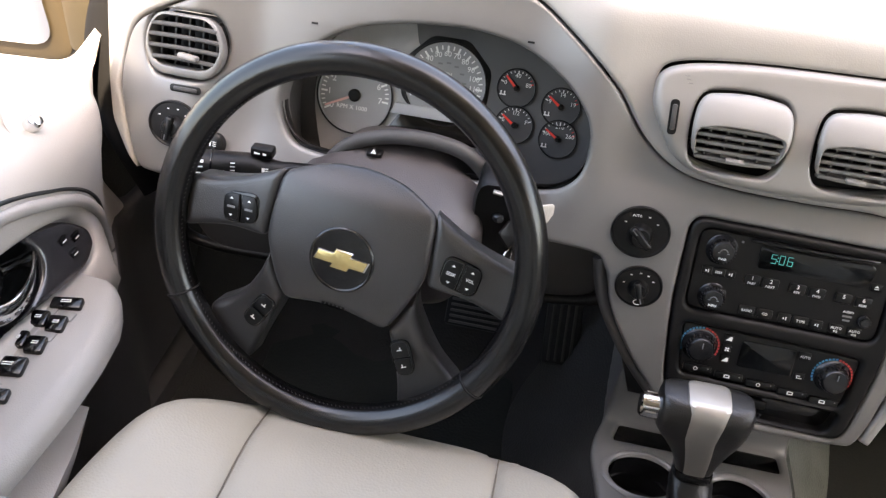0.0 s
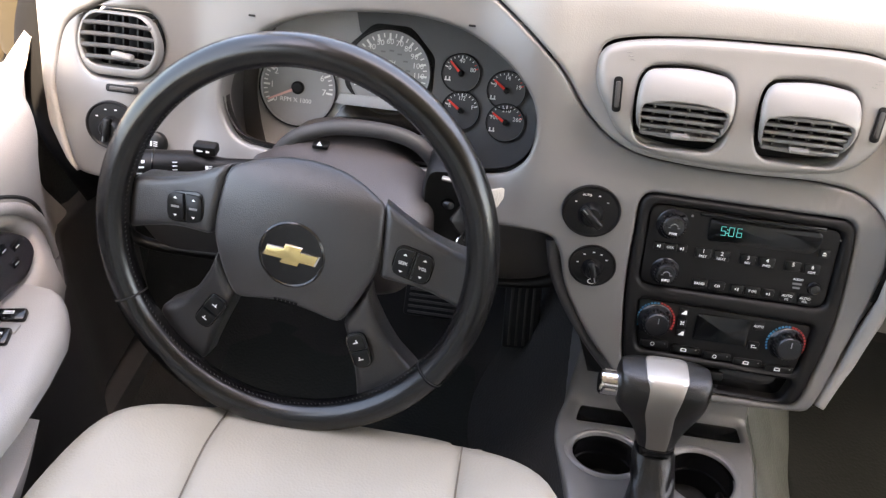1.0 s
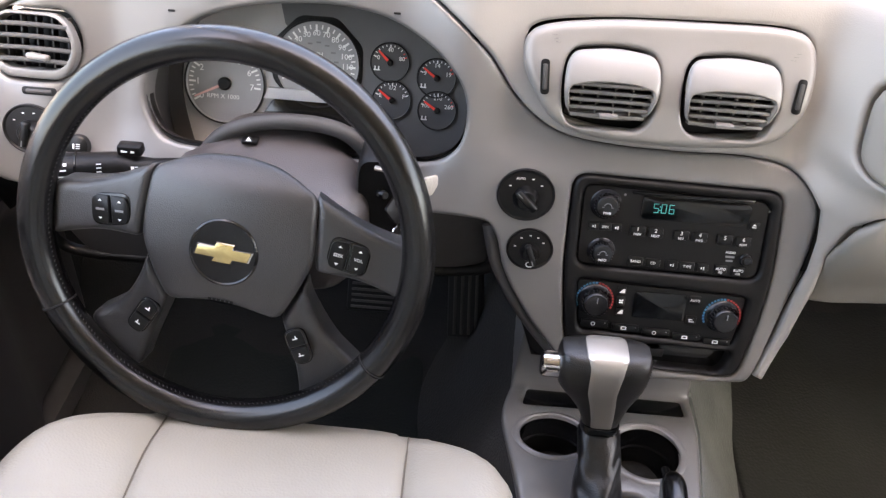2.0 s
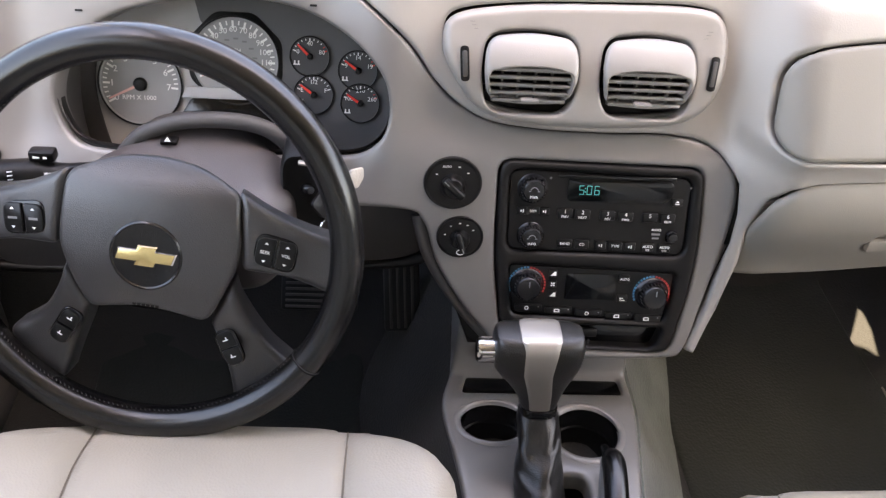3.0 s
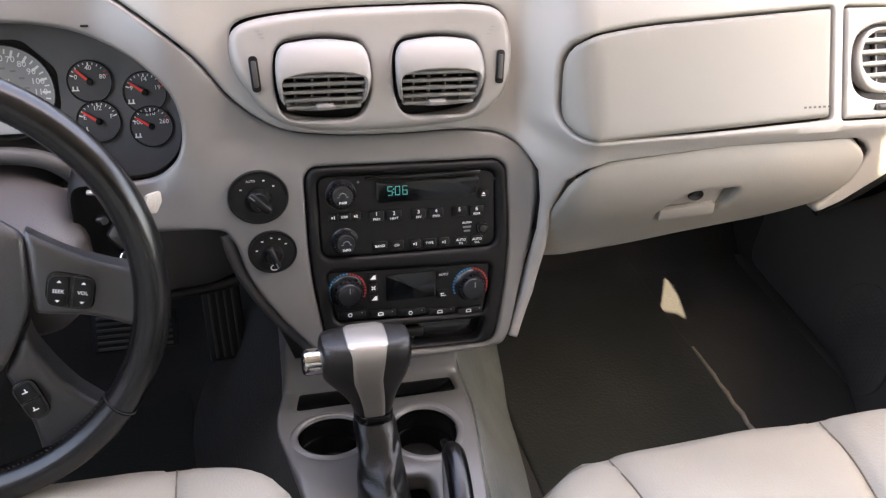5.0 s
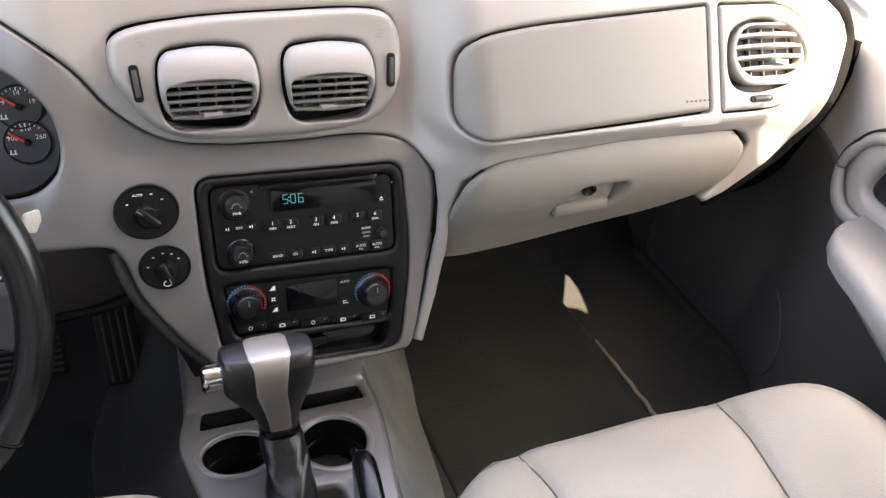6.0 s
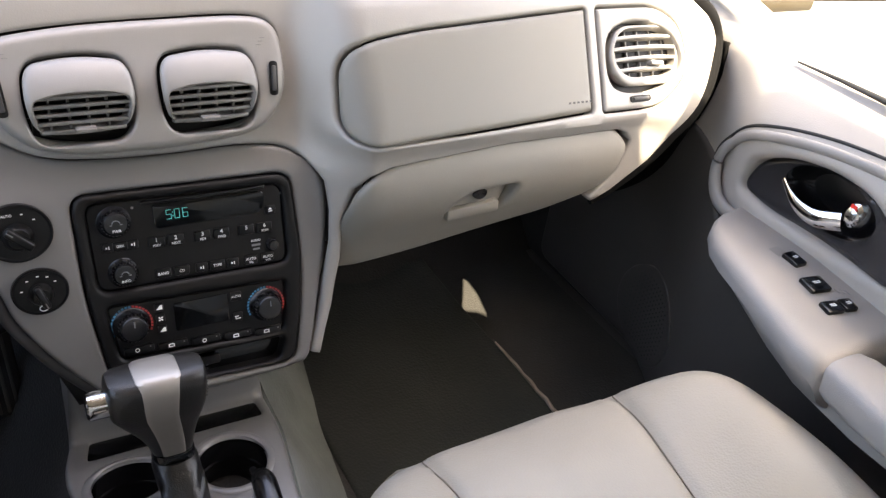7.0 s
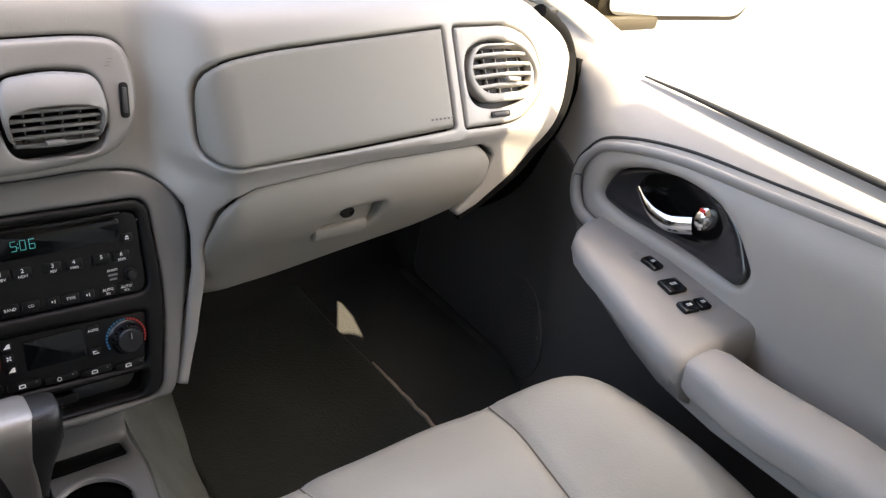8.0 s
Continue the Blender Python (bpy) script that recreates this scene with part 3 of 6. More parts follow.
LATCH = rounded([(0.302, -0.040), (0.312, -0.020), (0.335, -0.006), (0.392, -0.004), (0.385, -0.024), (0.372, -0.038)], 0.006)
part("glove_surround", panel(lambda x, z: (x, -0.010, z), [(0.192, -0.075), (0.192, 0.020), (0.225, 0.046), (0.540, 0.048), (0.556, 0.02), (0.520, -0.035), (0.45, -0.056)], (), r=0.003, depth=0.01, grid=0.03), M_PAD, dashboard, "grey surround behind the glovebox lid")
# black tubes put the shade of the dash-to-door gap into colour
part("end_gap_shade", tube(spline([(-0.655, 0.060, -0.09), (-0.698, 0.075, -0.03), (-0.722, 0.095, 0.02), (-0.735, 0.13, 0.06), (-0.745, 0.18, 0.09)], 8, False), 0.028, 12), M_SHADE, dashboard, "black tube painting the shaded gap between dash and door")
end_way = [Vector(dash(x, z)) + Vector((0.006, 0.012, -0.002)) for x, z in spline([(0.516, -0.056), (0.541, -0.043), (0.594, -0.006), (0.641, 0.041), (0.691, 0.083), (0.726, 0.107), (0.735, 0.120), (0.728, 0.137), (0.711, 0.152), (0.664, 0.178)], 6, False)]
part("end_gap_shade", tube(end_way, lambda u: 0.005 + 0.008 * step(0.0, 0.3, u), 12), M_SHADE, dashboard, "black tube painting the shaded gap between dash and door")
# added box that stops sun rays, so the floor's sun patch ends here
part("end_sun_block", box((0.715, 0.122, 0.075), (0.13, 0.012, 0.17), 0.003), M_RUBBER, dashboard, "dark added block that stops sun between dash and door pillar")
part("under_panel", box((0.40, 0.29, -0.055), (0.46, 0.34, 0.010), 0.003), M_BLACK, dashboard, "black panel closing the dash from below")
part("end_fill", box((0.655, 0.36, 0.150), (0.23, 0.46, 0.012), 0.004), M_RUBBER, dashboard, "dark filler at the dash end")
box_lid = part("glovebox_lid", panel(glove, glove_line, (LATCH,), r=0.0065, depth=0.03, grid=0.012, hole_depth=0.022), M_AIRBAG, dashboard, "closed glovebox lid")
part("latch_well", panel(lambda x, z: (x, glove(x, z)[1] + 0.010 - 0.25 * max(-0.018 - z, 0) + 0.012 * step(0.376, 0.392, x), z), [(0.295, -0.046), (0.295, 0.0), (0.398, 0.0), (0.398, -0.046)], (), r=0.001, depth=0.002), M_AIRBAG, box_lid)
part("latch_paddle", box((0.338, glove(0.338, -0.033)[1] + 0.003, -0.0335), (0.068, 0.010, 0.015), 0.003, Matrix.Rotation(radians(-3), 4, "Y")), M_AIRBAG, box_lid, "pale latch paddle")
part("lock", lathe([(0, 0.0016), (0.0075, 0.0016), (0.0090, 0.0005), (0.0095, -0.004)], facing((0.346, glove(0.346, -0.012)[1] + 0.009, -0.0145), (0, -1, 0.1)), 24, (1.0, 0.72)), M_GLOSS, box_lid, "round black key lock")
airbag_mark = join(*[bar(facing(dash(0.452 + 0.006 * k, 0.0815), (0.0, -0.85, 0.5)), 0, 0, 0.0030, 0.0022) for k in range(6)])
bmesh.ops.translate(airbag_mark, vec=(0, -0.0008, 0.0006), verts=airbag_mark.verts)
part("airbag_marking", airbag_mark, M_LOWER, dashboard)

# ---- vents ----
pod = part("vent_pod", panel(lambda x, z: (x, face_y(x, z) - 0.010 - 0.012 * step(0.16, 0.10, z), z), pod_line,
      [rounded([(cx - 0.0475, 0.104), (cx - 0.0435, 0.1365), (cx, 0.1415), (cx + 0.0435, 0.1365), (cx + 0.0475, 0.104), (cx + 0.0400, 0.0680), (cx - 0.0400, 0.0680)], [0.02, 0.024, 0.08, 0.024, 0.02, 0.024, 0.024]) for cx in (-0.0495, 0.0638)],
      r=0.0080, hr=0.0030, depth=0.02, inset=-0.0014, grid=0.006, fine=0.003, hole_depth=0.016), M_POD, dashboard, "pale grey centre vent housing")


def pod_y(x, z):
    return face_y(x, z) - 0.010 - 0.012 * step(0.16, 0.10, z)


for cx in (-0.0495, 0.0638):
    zc, yc = 0.1085, pod_y(cx, 0.1085)
    part("vent_well", box((cx, yc + 0.034, zc + 0.002), (0.094, 0.020, 0.064), 0.004, Matrix.Rotation(radians(-19), 4, "X")), M_BLACK, pod, "dark vent cavity")
    def barrel(x, z, cx=cx, zc=zc):
        return (x, pod_y(cx, z) - 0.017 * (1 - ((z - zc - 0.004) / 0.034) ** 2) + 3.2 * (x - cx) ** 2, z)

    out = [(cx + p.x, zc + p.y) for p in rounded([(-0.0468, 0.000), (-0.0434, 0.0275), (0.0, 0.0335), (0.0434, 0.0275), (0.0468, 0.000), (0.0395, -0.0350), (-0.0395, -0.0350)], [0.02, 0.022, 0.08, 0.022, 0.02, 0.022, 0.022])]
    grille = [(cx + p.x, zc + p.y) for p in rounded([(-0.0405, -0.007), (-0.0395, 0.0015), (-0.022, 0.0072), (0.0, 0.0086), (0.022, 0.0072), (0.0395, 0.0015), (0.0405, -0.007), (0.0360, -0.0325), (-0.0360, -0.0325)], [0.006, 0.006, 0.02, 0.02, 0.02, 0.006, 0.006, 0.009, 0.009])]
    vent = part("vent", panel(barrel, out, (grille,), r=0.005, hr=0.0012, depth=0.030, grid=0.005, fine=0.003, hole_depth=0.004), M_POD, pod, "rounded pale vent barrel")
    m = facing((cx, barrel(cx, zc - 0.008)[1] + 0.004, zc - 0.008), (0, -1, 0.10))
    part("vent_back", box((0, 0, 0), (0.082, 0.042, 0.004), 0.001, m @ Matrix.Translation((0, -0.004, -0.022))), M_BLACK, pod)
    for k in range(5):
        zz = 0.0100 - 0.0079 * k
        w = (0.070, 0.079, 0.079, 0.076, 0.071)[k]
        part("slat", box((0, 0, 0), (w, 0.0036, 0.012), 0.0012, m @ Matrix.Translation((0, zz, -0.010 - 0.0008 * k)) @ Matrix.Rotation(radians(-14), 4, "X")), M_TRIM, pod)
    for k in range(4):
        part("fin", box((0, 0, 0), (0.0018, 0.034, 0.008), 0.0005, m @ Matrix.Translation((-0.0265 + 0.0160 * k + 0.0008 * (cx > 0), -0.004, -0.016))), M_TRIM, pod)
    part("tab", box((0, 0, 0), (0.017, 0.0030, 0.008), 0.001, m @ Matrix.Translation((0.0 if cx < 0 else -0.004, -0.0165, 0.000))), M_POD, pod, "pale vent tab")
for cx in (-0.1125, 0.1265):
    m = facing((cx, pod_y(cx, 0.111) - 0.0006, 0.111), (0, -1, 0.42), spin=4 if cx < 0 else -4)
    part("wheel_slot", plate(rounded([(-0.0042, -0.0165), (0.0042, -0.0165), (0.0042, 0.0165), (-0.0042, 0.0165)], 0.0042), m, 0.0016, 0.0005), M_BLACK, pod, "dark thumbwheel slot")
    part("thumbwheel", box((0, 0, 0), (0.0045, 0.024, 0.004), 0.0012, m @ Matrix.Translation((0, 0, 0.0012))), M_LOWER, pod)
for cx, s in ((-0.107, 1), (0.121, -1)):
    for k in range(3):
        part("mark", bar(on_dash(cx + 0.002 * k * s, 0.1405 - 0.003 * k, 0.0125 + 0.0006), 0, 0, 0.0045, 0.0005), M_TRIM, pod)


def side_vent(s, hw, hh, pnt, parent, material_, bars):
    """A barred oval end vent in a broad frame with its tab, on the frame pnt."""
    def sized(k, fx, fy, dy=0.0):
        base = rounded([(-0.050, -0.004), (-0.036, 0.030), (0.036, 0.030), (0.050, 0.000), (0.038, -0.030), (-0.034, -0.030)], [0.02, 0.02, 0.022, 0.02, 0.018, 0.018])
        pts = [(p.x * s * hw / 0.05 * fx, p.y * hh / 0.03 * fy + dy) for p in base]
        return pts if s > 0 else pts[::-1]

    away = (pnt.to_3x3() @ Vector((0, 0, 1))).normalized()
    v = part("side_vent", panel(lambda a, b: pnt @ Vector((a, b, 0.004 - 1.6 * a * a - 2.0 * b * b)), sized(0, 1, 1), (sized(1, 0.90, 0.80, hh * 0.09),), r=0.0035, hr=0.0012, depth=0.012, grid=0.008, fine=0.003, toward=tuple(away), hole_depth=0.012), material_, parent, "oval barred end vent")
    part("well", plate([(x * 1.0, y) for x, y in sized(2, 1.0, 0.98)], pnt @ Matrix.Translation((0, 0, -0.036)), 0.010, 0), M_BLACK, v, "dark vent cavity")
    for k in range(4):
        zz = hh * (0.57 - 0.345 * k)
        w = 2 * hw * (0.845 - 0.042 * abs(k - 1.35) ** 2)
        way = [pnt @ Vector((w * (j / 10 - 0.5), zz + 0.0014 * (1 - (j / 5 - 1) ** 2), 0.0012 - 1.6 * (w * (j / 10 - 0.5)) ** 2)) for j in range(11)]
        part("bar", tube(way, 0.0024, 8, flat=(1.0, 1.0)), bars, v)
        part("blade", box((0, 0, 0), (w * 0.97, 0.0022, 0.014), 0.0006, pnt @ Matrix.Translation((0, zz, -0.007)) @ Matrix.Rotation(radians(-8), 4, "X")), bars, v)
    for k in range(5):
        x = hw * (-0.66 + 0.33 * k)
        part("fin", box((0, 0, 0), (0.0022, hh * 1.55, 0.010), 0.0006, pnt @ Matrix.Translation((x, hh * 0.06, -0.016))), bars, v)
    part("tab", box((0, 0, 0), (0.021, 0.0055, 0.010), 0.002, pnt @ Matrix.Translation((0.008, -hh * 0.30, 0.005)) @ Matrix.Rotation(radians(-6), 4, "Z")), M_POD, v, "pale vent tab")
    return v


def slot(pnt, w, parent):
    part("wheel_slot", plate(rounded([(-w / 2, -0.004), (w / 2, -0.004), (w / 2, 0.004), (-w / 2, 0.004)], 0.004), pnt, 0.0014, 0.0005), M_BLACK, parent, "dark thumbwheel slot")
    part("thumbwheel", box((0, 0, 0), (w * 0.75, 0.004, 0.004), 0.0012, pnt @ Matrix.Translation((0, 0, 0.0012))), M_LOWER, parent)


side_vent(-1, 0.0468, 0.0322, on_dash(-0.6045, 0.097, -0.002) @ Matrix.Rotation(radians(-3), 4, "Y"), dashboard, M_TRIM, M_LOWER)
slot(on_dash(-0.600, 0.056, -0.0004), 0.034, dashboard)
part("vent_panel", panel(dash, VENT_PANEL, (spline([(0.5135, 0.110), (0.5225, 0.145), (0.565, 0.1565), (0.615, 0.145), (0.635, 0.116), (0.615, 0.0945), (0.565, 0.0855), (0.525, 0.090)], 6),), r=0.004, depth=0.012, inset=0.002, lift=0.0005, hole_depth=0.03), M_PAD, dashboard, "pale grey end vent panel")
side_vent(1, 0.0620, 0.0360, on_dash(0.577, 0.122, -0.002) @ Matrix.Rotation(radians(4), 4, "Y"), dashboard, M_PAD, M_PAD)
slot(on_dash(0.557, 0.079, 0.0012), 0.032, dashboard)

# ---- instrument cluster ----
cluster = thing("instrument_cluster", (-0.34, 0.15, 0.01), "dark instrument cluster with white dials and red needles", "instrument cluster")
C_N = Vector((0, -1, 0.36)).normalized()


def on_cluster(x, z, lift=0.0):
    return facing(Vector((x, 0.148 + 0.36 * (z - 0.04), z)) + C_N * lift, C_N)


def cl(x, z):
    return (x, 0.148 + 0.36 * (z - 0.04), z)


wide = [Vector((p.x, p.y, 0)) for p in cluster_line]
mid = Vector((-0.345, 0.070, 0))
grown = [(-0.60, -0.09), (-0.16, -0.09), (-0.15, 0.06), (-0.20, 0.15), (-0.34, 0.17), (-0.50, 0.16), (-0.60, 0.08)]
part("back_plate", panel(cl, grown, (), r=0.002, depth=0.006), M_PLATE, cluster, "grey cluster back plate")
# dark sheet paints the shade inside the shroud left of the tachometer
part("side_shade", panel(lambda x, z: tuple(Vector(cl(x, z)) + C_N * 0.0016), [Vector((-0.60, 0.12)), Vector((-0.60, -0.085))] + spline([(-0.470, -0.085), (-0.490, -0.02), (-0.4965, 0.025), (-0.486, 0.065), (-0.455, 0.12)], 6, False), (), r=0.001, depth=0.002), M_LOWER, cluster, "dark sheet painting the shaded shroud beside the tachometer")
part("gauge_plate", panel(lambda x, z: tuple(Vector(cl(x, z)) + C_N * 0.0016), [(-0.402, 0.16), (-0.384, 0.088), (-0.348, 0.040), (-0.292, 0.02), (-0.285, -0.085), (-0.165, -0.085), (-0.155, 0.06), (-0.205, 0.145)], (), r=0.001, depth=0.002), M_PLATE_DARK, cluster, "dark plate behind the small gauges")
# tunnel wall between the trim opening and the plate
rim_a = [Vector(dash(p.x, p.y)) + Vector((0, 0.010, 0)) for p in wide]
low = lambda q: (q[0], q[1] - 0.075 * min(max((0.075 - q[1]) / 0.06, 0.0), 1.2))
rim_b = [Vector(cl(*low(tuple((mid + (p - mid) * 1.03)[:2])))) + Vector((0, 0.004, 0)) for p in wide]
zero = [Vector((0, 0, 0))] * len(wide)
shroud = ring_band(rim_a, [zero, [(b - a) * 0.5 for a, b in zip(rim_a, rim_b)], [b - a for a, b in zip(rim_a, rim_b)]])
part("shroud", shroud, M_LOWER, cluster, "dark recessed shroud")


def dial(x, z, r, start, sweep, ticks, major, numbers, needle, label, nsize, red=0, face=M_FACE, at=0.66, hand=M_RED):
    """A gauge: bezel ring, face, ticks, figures and needle. Angles in degrees, clockwise from start."""
    m = on_cluster(x, z, 0.0035)
    d = part("gauge", lathe([(0, 0.0), (r * 0.97, 0.0), (r, 0.0012), (r * 1.04, 0.0012), (r * 1.06, -0.004)], m, 48), face, cluster, label)
    part("bezel_ring", tube([m @ Vector((r * 1.03 * math.cos(b), r * 1.03 * math.sin(b), 0.001)) for b in [math.pi * k / 24 for k in range(48)]], 0.0011 if r > 0.03 else 0.0006, 6, True), M_BLACK, d)
    for k in range(ticks + 1):
        a = radians(start - sweep * k / ticks)
        big = k % major == 0
        ln = r * (0.17 if big else 0.10)
        part("tick", bar(m @ Matrix.Rotation(a, 4, "Z"), r * 0.93 - ln / 2, 0, ln, r * (0.040 if big else 0.022) + 0.0004), M_RED if red and k > ticks - red else M_WHITE, d)
    for k, text in numbers:
        a = radians(start - sweep * k / ticks)
        q = m @ Matrix.Translation((math.cos(a) * r * at, math.sin(a) * r * at, 0.0003))
        part("figure", glyphs(text, nsize, q), M_WHITE, d)
    a = radians(start - sweep * needle)
    nm = m @ Matrix.Rotation(a, 4, "Z")
    ln = r * 0.86
    part("needle", plate([(-0.1 * r, -0.0016), (ln, -0.0010), (ln, 0.0010), (-0.1 * r, 0.0016)], nm @ Matrix.Translation((0, 0, 0.003)), 0.0008, 0), hand, d, "red needle")
    part("needle_cap", lathe([(0, 0.0055), (r * 0.13, 0.0050), (r * 0.17, 0.003), (r * 0.17, 0.0)], m, 20), M_BLACK, d)
    return d


tach = dial(-0.449, 0.023, 0.0425, 210, 215, 28, 4, [(0, "0"), (4, "1"), (8, "2"), (12, "3"), (16, "4"), (20, "5"), (24, "6"), (28, "7")], 0.02, "tachometer dial with red needle at rest", 0.0098, at=0.70, hand=M_NEEDLE)
part("lettering", glyphs("RPM X 1000", 0.0070, on_cluster(-0.451, 0.0095, 0.0042)), M_WHITE, tach)
part("speedometer_bezel", plate(rounded([(0.0535 * math.cos(radians(22.5 + 45 * k)), 0.0535 * math.sin(radians(22.5 + 45 * k))) for k in range(8)], 0.008), on_cluster(-0.348, 0.051, 0.0006), 0.0022, 0.0006), M_BLACK, cluster, "black eight-sided speedometer surround")
speed = dial(-0.348, 0.050, 0.0450, 205, 225, 24, 2, [(k * 2, str(k * 10)) for k in range(2, 13)] + [(0, "0")], 0.0, "speedometer dial reading in miles an hour", 0.0086, at=0.73, hand=M_NEEDLE)
part("mid_bar", plate([(-0.406, 0.0125), (-0.290, 0.0125), (-0.296, 0.0245), (-0.400, 0.0245)], on_cluster(0, 0, 0.0) @ Matrix.Translation((0, 0.0, 0)), 0.008, 0.001), M_PLATE, cluster, "grey bar under the speedometer")
part("lettering", glyphs("MPH", 0.0062, on_cluster(-0.348, 0.060, 0.0042)), M_WHITE, speed)
for k in range(7):
    a = radians(165 - 26 * k)
    part("inner_figure", bar(on_cluster(-0.348 + 0.021 * math.cos(a), 0.050 + 0.022 * math.sin(a), 0.0038), 0, 0, 0.005, 0.0018), M_GREYPRINT, speed)
for x, z, figs, needle, label in ((-0.2690, 0.0575, [(0, "0"), (5, "40"), (10, "80")], 0.18, "oil pressure gauge with red needle"), (-0.2175, 0.0455, [(0, "9"), (5, "14"), (10, "19")], 0.12, "battery gauge with red needle"),
                                  (-0.2650, 0.0195, [(0, "E"), (5, "1/2"), (10, "F")], 0.12, "fuel gauge with red needle"), (-0.2145, 0.0125, [(0, "100"), (5, "210"), (10, "260")], 0.10, "coolant gauge with red needle")):
    dial(x, z, 0.0205, 160, 140, 10, 5, figs, needle, label, 0.0066, red=2 if figs[0][1] in "9 100" else 0, face=M_FACE_DARK)
# little pictures beside the small dials
for x, z in ((-0.283, 0.0495), (-0.2315, 0.0355), (-0.279, 0.011), (-0.2285, 0.0025)):
    part("symbol", join(bar(on_cluster(x, z, 0.0042), 0, 0, 0.007, 0.0012), bar(on_cluster(x, z, 0.0042), -0.002, 0.002, 0.0014, 0.004), bar(on_cluster(x, z, 0.0042), 0.002, 0.002, 0.0014, 0.004)), M_WHITE, cluster)
part("message_screen", plate(rounded([(-0.411, -0.012), (-0.396, 0.012), (-0.300, 0.012), (-0.285, -0.012)], 0.004), on_cluster(0, 0, 0.002) @ Matrix.Translation((0, 0.0, 0)), 0.003, 0.0006), M_SCREEN, cluster, "dark unlit message screen")
part("reset_stem", lathe([(0, 0.009), (0.003, 0.009), (0.0034, 0.0)], on_cluster(-0.226, 0.083, 0.002), 14), M_BLACK, cluster)

# ---- radio and climate panel ----
S_N = Vector((0, -1, 0.35)).normalized()


def on_stack(x, z, lift=0.0):
    return facing(Vector((x, 0.0135 + 0.35 * z, z)) + S_N * lift, S_N)


def stack(x, z):
    return (x, 0.0135 + 0.35 * z, z)


def on_radio(x, z, lift=0.0):
    """The radio's keys stand a little wider and lean down towards the passenger."""
    return on_stack(x * 1.08 if x > 0 else x, z - 0.003 - 0.022 * max(x, 0), lift)


bezel = thing("radio_bezel", (0.036, 0.0, -0.175), "black moulded bezel holding the radio and climate panel", "bezel")
RADIO = rounded([(-0.060, 0.011), (0.128, 0.007), (0.129, -0.072), (-0.058, -0.070)], 0.012)
CLIM = rounded([(-0.055, -0.084), (0.124, -0.090), (0.117, -0.142), (-0.047, -0.137)], 0.008)
TRAY = rounded([(-0.046, -0.147), (0.118, -0.149), (0.110, -0.1725), (-0.034, -0.169)], 0.008)
part("frame", panel(stack, bezel_line, (RADIO, CLIM, TRAY), r=0.004, hr=0.0055, depth=0.012, inset=0.0015, lift=0.002, grid=0.01, hole_depth=0.014), M_BLACK, bezel)
part("pocket", box((0, 0, 0), (0.172, 0.032, 0.03), 0.003, on_stack(0.036, -0.160, -0.030)), M_GLOSS, bezel, "dark empty pocket under the controls")
part("pocket_notch", box((0, 0, 0), (0.024, 0.010, 0.006), 0.002, on_stack(0.036, -0.158, -0.007)), M_BLACK, bezel)

radio = thing("car_radio", (0.035, 0.0, -0.070), "black car radio with two knobs and a lit green clock", "radio")
part("face", panel(lambda x, z: tuple(on_stack(x, z, -0.003).translation), RADIO, (), r=0.002, depth=0.06, inset=0.0006), M_BLACK, radio)
part("screen", plate(rounded([(-0.020, -0.012), (0.086, -0.012), (0.092, 0.012), (-0.020, 0.012)], [0.006, 0.010, 0.016, 0.003]), on_stack(0.020, -0.008, -0.0026), 0.0012, 0.0005), M_SCREEN, radio, "dark display screen")
part("disc_slot", box((0, 0, 0), (0.122, 0.0034, 0.002), 0.0008, on_stack(0.050, 0.0058, -0.0024)), M_GLOSS, radio)
SEG = {"0": "abcdef", "5": "afgcd", "6": "afgecd"}


def digit(ch, m, w, h):
    t = 0.00042
    lay = {"a": (0, h / 2, w, t), "g": (0, 0, w, t), "d": (0, -h / 2, w, t), "f": (-w / 2, h / 4, t, h / 2), "b": (w / 2, h / 4, t, h / 2), "e": (-w / 2, -h / 4, t, h / 2), "c": (w / 2, -h / 4, t, h / 2)}
    return join(*[bar(m, *lay[c]) for c in SEG[ch]])


cm = on_stack(0.0220, -0.0075, -0.0012)
for k, ch in enumerate("506"):
    part("clock_digit", digit(ch, cm @ Matrix.Translation((-0.0078 + 0.0078 * k, 0, 0)), 0.0046, 0.0088), M_CLOCK, radio, "glowing green clock digit")
part("clock_colon", join(bar(cm, -0.0040, 0.0018, 0.0009, 0.0009), bar(cm, -0.0040, -0.0018, 0.0009, 0.0009)), M_CLOCK, radio)


def knob(m, r, h, parent, mark=True, label="round black knob"):
    k = part("knob", lathe([(0, h), (r * 0.55, h + 0.0004), (r * 0.80, h), (r * 0.90, h - 0.0015), (r * 0.97, h * 0.45), (r * 1.0, h * 0.4), (r * 1.12, 0.0015), (r * 1.25, 0.0)], m, 36), M_KNOB, parent, label)
    for i in range(24):
        q = m @ Matrix.Rotation(2 * math.pi * i / 24, 4, "Z")
        part("rib", box((0, 0, 0), (0.0008, 0.0010, h * 0.55), 0, q @ Matrix.Translation((r * 0.955, 0, h * 0.58))), M_BUTTON, k)
    if mark:
        top = m @ Matrix.Translation((0, 0, h + 0.0005))
        part("mark", join(*[bar(top @ Matrix.Rotation(radians(90 + 16 * j), 4, "Z"), r * 0.30, 0, 0.0008, 0.0012) for j in (-4, -3, -2, -1, 0, 1, 2, 3, 4)]
             + [bar(top, -r * 0.36, -r * 0.02, 0.0022, 0.0007), bar(top, r * 0.36, -r * 0.02, 0.0022, 0.0007)]), M_GREYPRINT, k)
    return k


